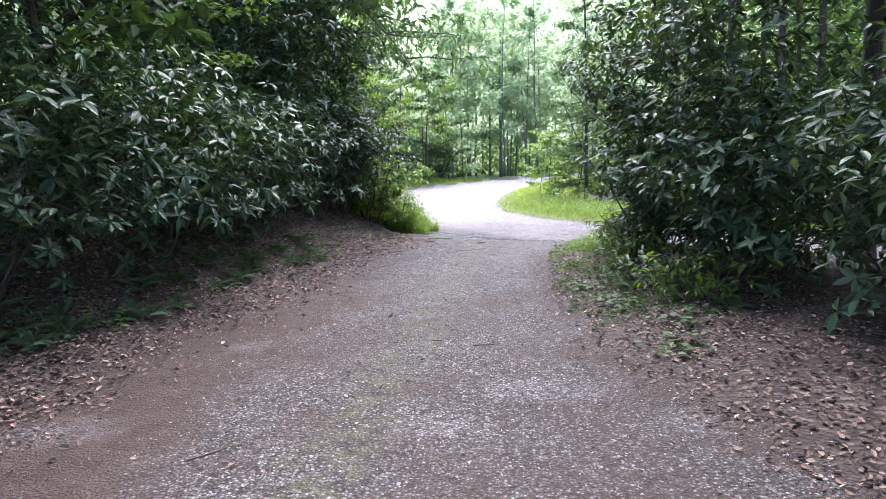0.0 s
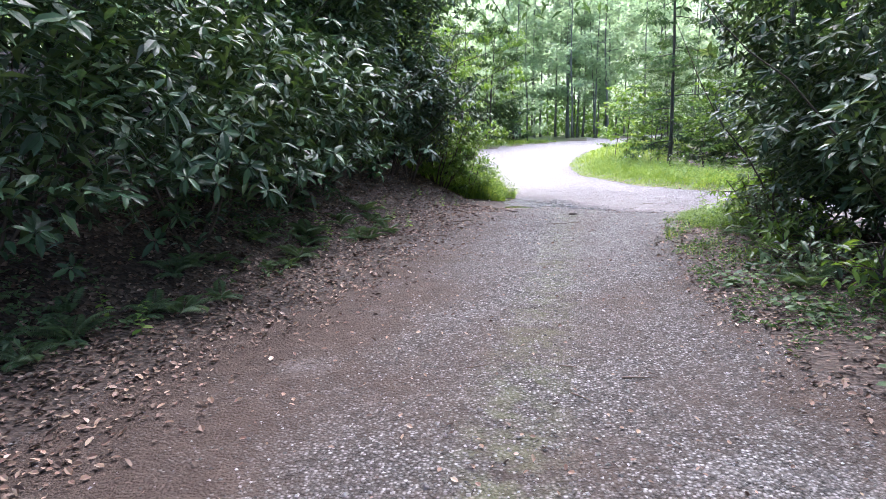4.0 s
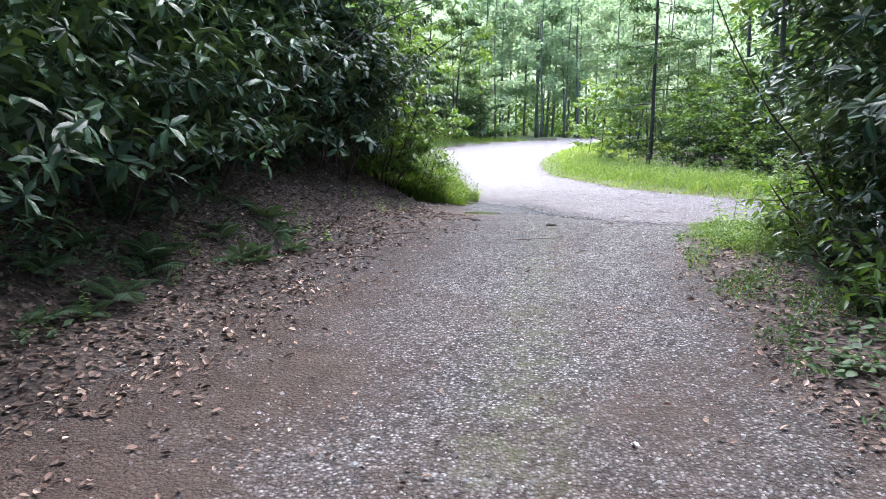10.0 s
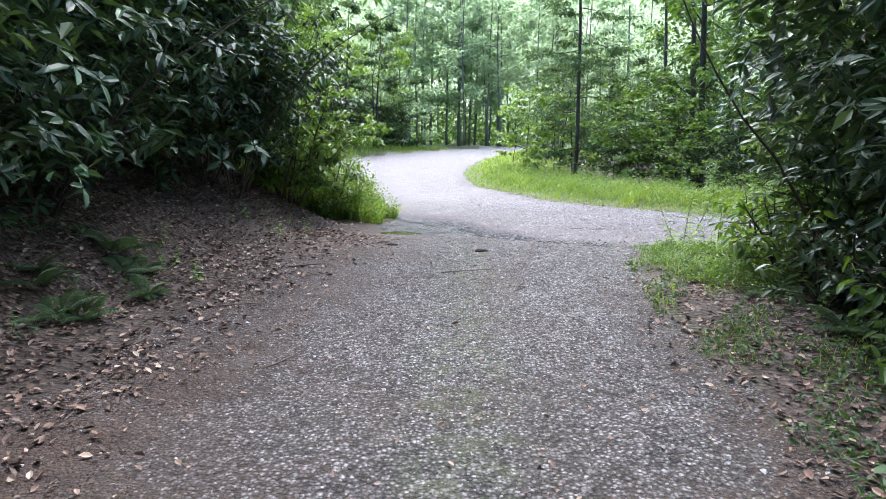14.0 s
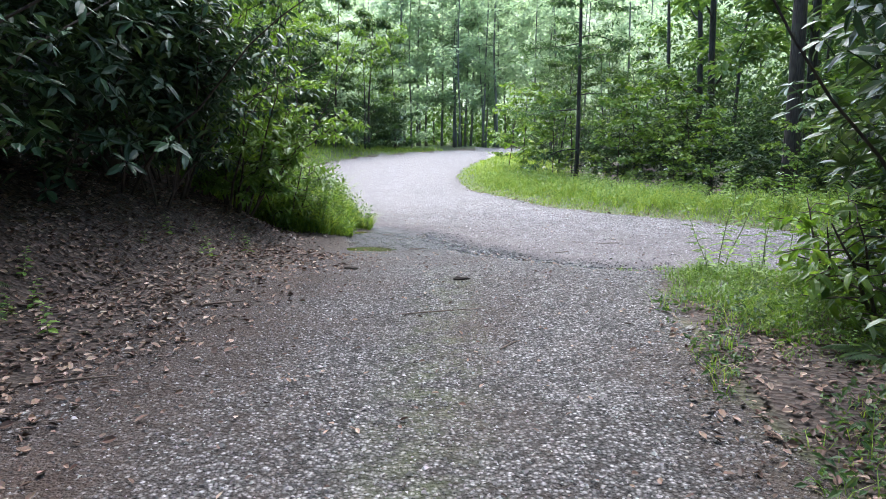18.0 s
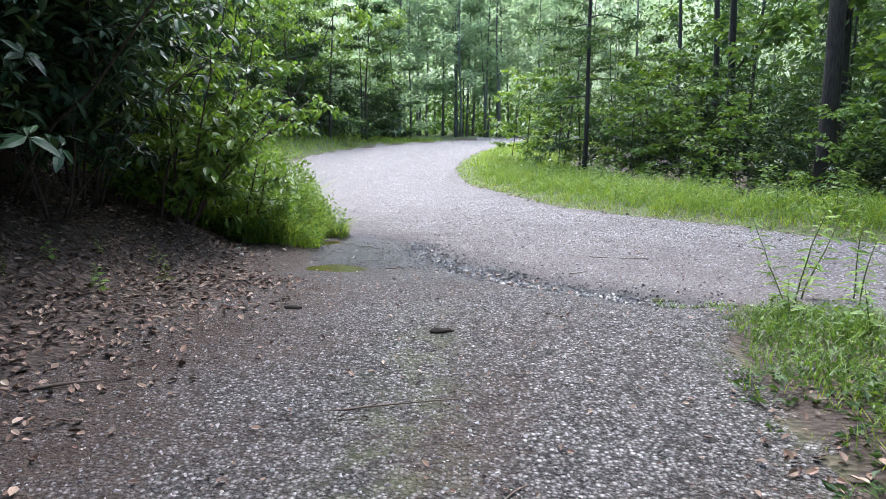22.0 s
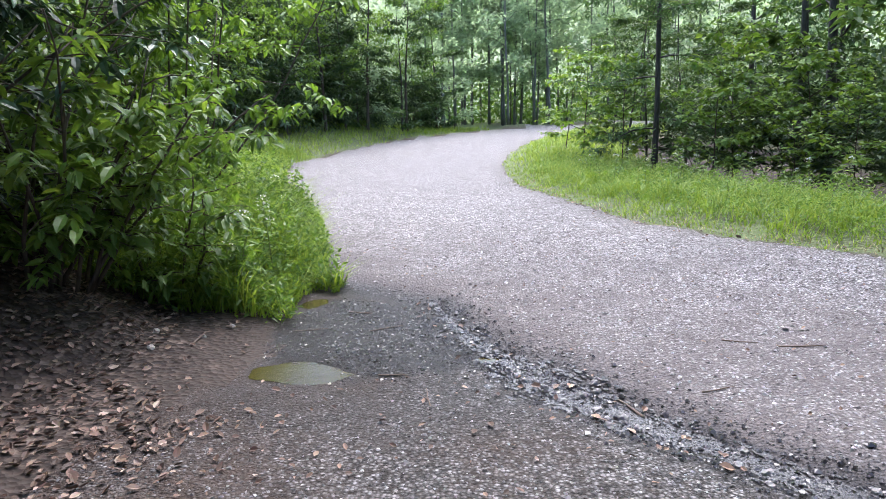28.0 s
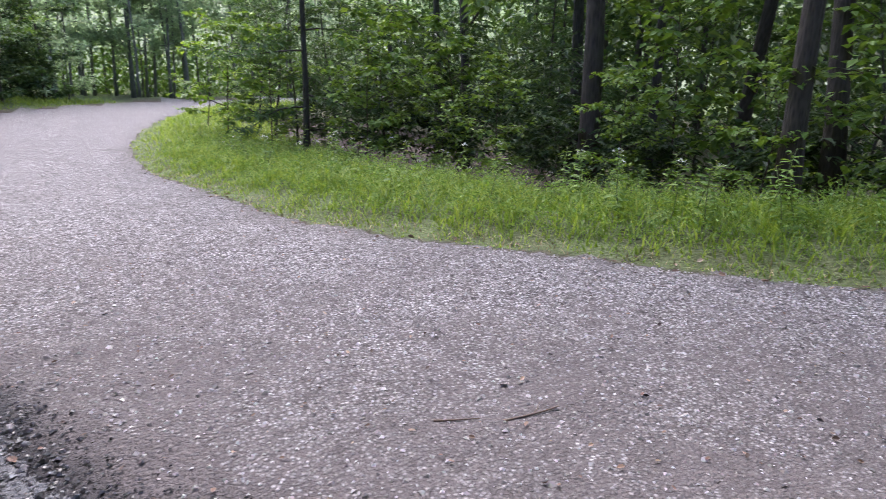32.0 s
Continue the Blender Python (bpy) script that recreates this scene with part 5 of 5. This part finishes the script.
litter("leaf_litter", 46000, (-5.2, 0.2, 2.5, 21), lambda x, y, d, r, v: np.where(r, 0, smooth(d, -1.3, 0.3) ** 1.6 * (0.8 + 0.3 * waves(x, y, 1.5)) * smooth(y, 20.8, 19.6)) * (x < 0) * np.where((d < 0.7) & (y > 17.9), 0.12, 1) * np.where((d < 0.1) & (y > 17.6), 0.04, 1), "drift of curled brown dead leaves on the bank", 0.048)
litter("leaf_litter", 16000, (0.9, 4.4, 2.5, 14.8), lambda x, y, d, r, v: np.where(r, 0, smooth(d, -0.6, 0.25) * (0.75 + 0.3 * waves(x, y, 1.5))) * smooth(y, 14.6, 12.8), "brown dead leaves along the shaded gravel edge", 0.045)
litter("scattered_leaves", 6500, (-3, 2.4, 1, 18.2), lambda x, y, d, r, v: 0.5 * v * (0.55 + 0.5 * waves(x, y, 1.1)), "single dead leaves scattered on the gravel", 0.034)
litter("road_debris", 2200, (-3, 6, 16, 26), lambda x, y, d, r, v: 0.5 * r, "small dark leaf scraps on the road", 0.03)
litter("verge_dead_leaves", 3000, (-1, 9, 17, 34), lambda x, y, d, r, v: np.exp(-(d / 0.22) ** 2), "dry brown leaves caught along the road edge", 0.06)


def in_wet(x, y, d, r, v):
    w = smooth(np.hypot((x + 1.05) / 1.05, (y - 19.25) / 1.2) + 0.10 * waves(x, y, 1.4, 3.0), 1.05, 0.8)
    return np.maximum(w, 0.8 * smooth(line_distance(x, y, NEAR_EDGE), 0.45, 0.1) * (x > -1.2)) * (r | v)


def chips(name, count, box, pick, mat, size, label):
    x, y = rng.uniform(box[0], box[1], count), rng.uniform(box[2], box[3], count)
    z, d, r, v = plan(x, y)
    k = pick(x, y, d, r, v) > rng.uniform(0, 1, count)
    x, y, z = x[k], y[k], z[k]
    n = len(x)
    V = np.array([(1, 0.1, 0), (-0.2, 0.8, 0.1), (-0.9, -0.1, 0), (0.1, -0.75, 0.05), (0.15, 0.1, 0.62), (-0.2, -0.25, 0.5)])
    F = np.array([(0, 1, 4), (1, 2, 5), (1, 5, 4), (2, 3, 5), (3, 0, 4), (3, 4, 5)])
    a = rng.uniform(0, 2 * np.pi, n)
    way = np.stack([np.cos(a), np.sin(a), rng.normal(0, 0.25, n)], 1)
    s = size * np.exp(rng.normal(0, 0.35, n))
    m = frames_of(way, roll=rng.normal(0, 0.4, n)) * s[:, None, None]
    return tagged(new(name, raw_mesh(name, *scatter(V, F, m, np.stack([x, y, z - 0.001], 1)), mat)), label, "gravel", kind="stuff")


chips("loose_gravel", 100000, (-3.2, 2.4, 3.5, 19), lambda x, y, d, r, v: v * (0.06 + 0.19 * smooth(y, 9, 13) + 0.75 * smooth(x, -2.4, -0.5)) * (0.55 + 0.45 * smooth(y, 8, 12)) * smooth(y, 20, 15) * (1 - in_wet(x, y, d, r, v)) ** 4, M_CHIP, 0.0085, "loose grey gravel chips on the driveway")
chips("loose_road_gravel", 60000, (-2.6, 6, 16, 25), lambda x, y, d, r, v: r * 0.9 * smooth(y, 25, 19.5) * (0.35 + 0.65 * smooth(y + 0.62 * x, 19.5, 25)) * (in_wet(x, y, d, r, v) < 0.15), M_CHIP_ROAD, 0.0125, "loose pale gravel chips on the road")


chips("wet_gravel", 26000, (-2.4, 2.4, 16.0, 20.8), in_wet, M_WETCHIP, 0.009, "dark wet gravel shining at the mouth of the driveway")


def stick(x, y, turn, length, thick, label="dead brown twig lying on the gravel", fork=False):
    ob = empty("twig", x, y, height(x, y) + thick, turn, 1, label, "twig", "fallen twigs")
    line = wander((-length / 2, 0, 0), (1, 0, 0), length, 6, 0.08)
    line[:, 2] = np.abs(line[:, 2]) * 0.3
    part("branch", raw_mesh("branch", *tube(line, np.linspace(thick, thick * 0.5, 7), 6), M_TWIG, True), ob)
    if fork:
        f = wander(line[3], (0.7, 0.6, 0.05), length * 0.4, 4, 0.1)
        f[:, 2] = np.abs(f[:, 2]) * 0.4
        part("side_branch", raw_mesh("side_branch", *tube(f, np.linspace(thick * 0.6, thick * 0.3, 5), 5), M_TWIG, True), ob)


def clod(x, y, turn, sx, sy, sz, mat, name, label, category):
    bm = bmesh.new()
    bmesh.ops.create_icosphere(bm, subdivisions=2, radius=1.0)
    for v in bm.verts:
        k = 1 + 0.45 * noise.noise(v.co * 1.8 + Vector((x * 5, y * 3, 0))) + 0.2 * noise.noise(v.co * 5)
        v.co = Vector((v.co.x * sx * k, v.co.y * sy * k, (v.co.z + 0.35) * sz * k))
    me = bpy.data.meshes.new(name)
    bm.to_mesh(me)
    bm.free()
    me.materials.append(mat)
    ob = tagged(new(name, me), label, category)
    ob.matrix_basis = pose(x, y, height(x, y), 0, 0, turn)
    return ob


clod(-0.10, 15.22, 12, 0.085, 0.03, 0.024, M_CLOD, "dirt_clod", "dark lump of rotten wood on the gravel", "clod")
clod(-1.30, 15.95, -8, 0.08, 0.026, 0.022, M_CLOD, "dirt_clod", "dark lump of wet earth near the bank", "clod")

# twigs and sticks by where they lie
for x, y, turn, ln, th, fk in [(0.37, 6.5, 15, 0.22, 0.008, True), (-0.75, 6.6, 20, 0.16, 0.005, False), (0.0, 6.1, -35, 0.18, 0.006, False), (-0.1, 6.65, 5, 0.12, 0.005, False), (-1.2, 3.9, 40, 0.35, 0.006, True),
                               (-2.3, 12.4, 20, 0.5, 0.009, True), (-1.5, 11.0, 60, 0.3, 0.006, False), (-0.3, 14.0, 8, 0.7, 0.006, False), (0.2, 13.2, 70, 0.25, 0.006, False), (-2.1, 14.2, 25, 0.4, 0.012, False),
                               (-0.75, 18.25, 3, 0.2, 0.008, False), (-0.45, 17.85, 100, 0.35, 0.006, True), (0.75, 18.0, 115, 0.28, 0.011, False), (-1.0, 19.3, 30, 0.3, 0.006, False), (-1.3, 19.7, -20, 0.25, 0.006, True),
                               (-1.6, 19.2, 10, 0.3, 0.005, False), (-2.35, 18.75, 100, 0.3, 0.010, False), (2.1, 18.9, 4, 0.35, 0.007, True), (1.7, 19.0, -15, 0.25, 0.006, False), (1.3, 18.1, 10, 0.22, 0.006, False),
                               (-2.3, 16.2, 35, 0.45, 0.008, True), (-2.5, 17.3, -20, 0.4, 0.007, False), (1.75, 13.4, 80, 0.3, 0.008, False), (2.0, 14.0, 50, 0.35, 0.007, True), (1.6, 8.9, 65, 0.3, 0.006, True)]:
    stick(x, y, turn, ln, th, "dead brown twig lying on the gravel" if x > -2 else "dry stick lying among dead leaves", fk)
for x, y, s in [(-2.55, 18.45, 0.05), (-2.25, 19.15, 0.05), (-2.35, 18.85, 0.045), (-2.7, 18.8, 0.05), (-1.15, 18.12, 0.02), (2.0, 14.55, 0.06), (-0.2, 6.9, 0.025), (1.2, 17.0, 0.04), (0.35, 18.1, 0.05), (0.55, 17.95, 0.06)]:
    clod(x, y, x * 90, s * 0.75, s * 0.5, s * 0.4, M_PALE_STONE if x < 0 else M_STONE, "stone", "pale angular stone lying in the mud" if x < 0 else "grey stone beside the wet channel", "stone")


# ---------------------------------------------------------------- standing water
def pool(name, x, y, rx, ry, z, mat, label):
    k = 40
    a = np.linspace(0, 2 * np.pi, k, endpoint=False)
    r = 1.0 + 0.12 * np.sin(2 * a + x * 7) + 0.09 * np.sin(3 * a + y * 5) + 0.05 * np.sin(7 * a + 1)
    ring = np.stack([rx * r * np.cos(a), ry * r * np.sin(a), np.zeros(k)], 1)
    V = np.vstack([ring, [(0, 0, 0)]])
    F = np.array([(i, (i + 1) % k, k) for i in range(k)])
    ob = tagged(new(name, raw_mesh(name, V, F, mat)), label, "water", kind="structure")
    ob.matrix_basis = pose(x, y, z)


for x, y, rx, ry in PUDDLES:
    pool("water_puddle", x, y, rx * 1.05, ry * 1.05, height(x, y) + 0.026, M_PUDDLE, "shallow yellow-brown muddy puddle in the gravel")

TR = np.array([(-0.75, 20.3), (-0.5, 19.7), (-0.33, 19.3), (-0.05, 18.8), (0.12, 18.55), (0.35, 18.28), (0.55, 18.02), (0.85, 17.68), (1.15, 17.34), (1.45, 17.02), (1.75, 16.78), (2.15, 16.55)])
tw = np.array([0.03, 0.06, 0.07, 0.14, 0.26, 0.31, 0.27, 0.19, 0.14, 0.13, 0.10, 0.05])


def water_films(places, ways, sizes):
    """Thin uneven films of standing water, each a small irregular sheet lying between the stones."""
    n, k = len(places), 8
    a = np.linspace(0, 2 * np.pi, k, endpoint=False)[None]
    x, y = places[:, :1], places[:, 1:]
    r = sizes[:, None] * (1 + 0.3 * np.sin(2 * a + x * 17) + 0.25 * np.sin(3 * a + y * 23) + rng.uniform(-0.25, 0.25, (n, k)))
    px, py = 1.6 * r * np.cos(a), 0.8 * r * np.sin(a)
    z = heights(places[:, 0], places[:, 1])[:, None] + 0.007 + np.zeros((n, k))
    ring = np.stack([x + ways[:, :1] * px - ways[:, 1:] * py, y + ways[:, 1:] * px + ways[:, :1] * py, z], 2)
    V = np.concatenate([ring, np.concatenate([x, y, z[:, :1]], 1)[:, None]], 1).reshape(-1, 3)
    F = np.array([(i, (i + 1) % k, k) for i in range(k)])[None] + (np.arange(n) * (k + 1))[:, None, None]
    return V, F.reshape(-1, 3)


k = np.linspace(0, len(TR) - 1, 160)
tx, ty, twd = np.interp(k, range(len(TR)), TR[:, 0]), np.interp(k, range(len(TR)), TR[:, 1]), 0.42 * np.interp(k, range(len(TR)), tw)
dx, dy = np.gradient(tx), np.gradient(ty)
ll = np.hypot(dx, dy)
wl_, wr_ = (twd * (0.55 + 0.35 * np.sin(k * f) + 0.3 * np.sin(k * g) + rng.uniform(-0.3, 0.3, 160)).clip(0.08, 2) for f, g in ((5.1, 13.3), (6.7, 11.1)))
tz = heights(tx, ty) + 0.010
RV = np.stack([np.stack([tx - dy / ll * wl_, ty + dx / ll * wl_, tz], 1), np.stack([tx + dy / ll * wr_, ty - dx / ll * wr_, tz], 1)], 1).reshape(-1, 3)
RF = np.array([f for i in range(159) for f in ((2 * i, 2 * i + 1, 2 * i + 3), (2 * i, 2 * i + 3, 2 * i + 2))])
FILMS = 1500
u = rng.uniform(0, len(TR) - 1.01, FILMS)
i0 = u.astype(int)
fw = TR[i0 + 1] - TR[i0]
fw = fw / np.hypot(fw[:, 0], fw[:, 1])[:, None]
wide = np.interp(u, range(len(TR)), tw)
off = rng.normal(0, 0.42, FILMS) * wide
fp = TR[i0] + (TR[i0 + 1] - TR[i0]) * (u - i0)[:, None] + np.stack([-fw[:, 1], fw[:, 0]], 1) * off[:, None]
pp = np.stack([rng.uniform(-2.0, -0.1, 1500), rng.uniform(18.15, 20.3, 1500)], 1)
pp = pp[np.hypot((pp[:, 0] + 1.05) / 1.0, (pp[:, 1] - 19.25) / 1.1) + 0.2 * waves(pp[:, 0], pp[:, 1], 2.5) < 0.9]
pa = rng.normal(0.2, 0.6, len(pp))
films = water_films(np.vstack([fp, pp]), np.vstack([fw, np.stack([np.cos(pa), np.sin(pa)], 1)]), np.concatenate([rng.uniform(0.008, 0.034, FILMS), rng.uniform(0.004, 0.010, len(pp))]))
tagged(new("water_trickle", raw_mesh("water_trickle", *joined([films, (RV, RF)]), M_TRICKLE)), "thin shining trickle of water between wet stones", "water", kind="structure")
u = rng.uniform(0, len(TR) - 1.01, 2600)
qx, qy = np.interp(u, range(len(TR)), TR[:, 0]) + rng.normal(0, 0.17, 2600), np.interp(u, range(len(TR)), TR[:, 1]) + rng.normal(0, 0.17, 2600)
CV = np.array([(1, 0.1, 0), (-0.2, 0.8, 0.1), (-0.9, -0.1, 0), (0.1, -0.75, 0.05), (0.15, 0.1, 0.62), (-0.2, -0.25, 0.5)])
CF = np.array([(0, 1, 4), (1, 2, 5), (1, 5, 4), (2, 3, 5), (3, 0, 4), (3, 4, 5)])
ca = rng.uniform(0, 2 * np.pi, 2600)
cm = frames_of(np.stack([np.cos(ca), np.sin(ca), rng.normal(0, 0.2, 2600)], 1), roll=rng.normal(0, 0.3, 2600)) * (0.011 * np.exp(rng.normal(0, 0.4, 2600)))[:, None, None]
tagged(new("trickle_gravel", raw_mesh("trickle_gravel", *scatter(CV, CF, cm, np.stack([qx, qy, heights(qx, qy) + 0.008], 1)), M_WETCHIP)), "wet gravel standing out of the trickle", "gravel", kind="stuff")
for _ in range(60):
    u = rng.uniform(0, len(TR) - 1.01)
    i = int(u)
    q = TR[i] + (TR[i + 1] - TR[i]) * (u - i) + rng.normal(0, 0.13, 2)
    s = rng.uniform(0.012, 0.035)
    clod(q[0], q[1], rng.uniform(0, 360), s, s * 0.75, s * 0.7, M_STONE, "stone", "small dark wet stone in the trickle", "stone")
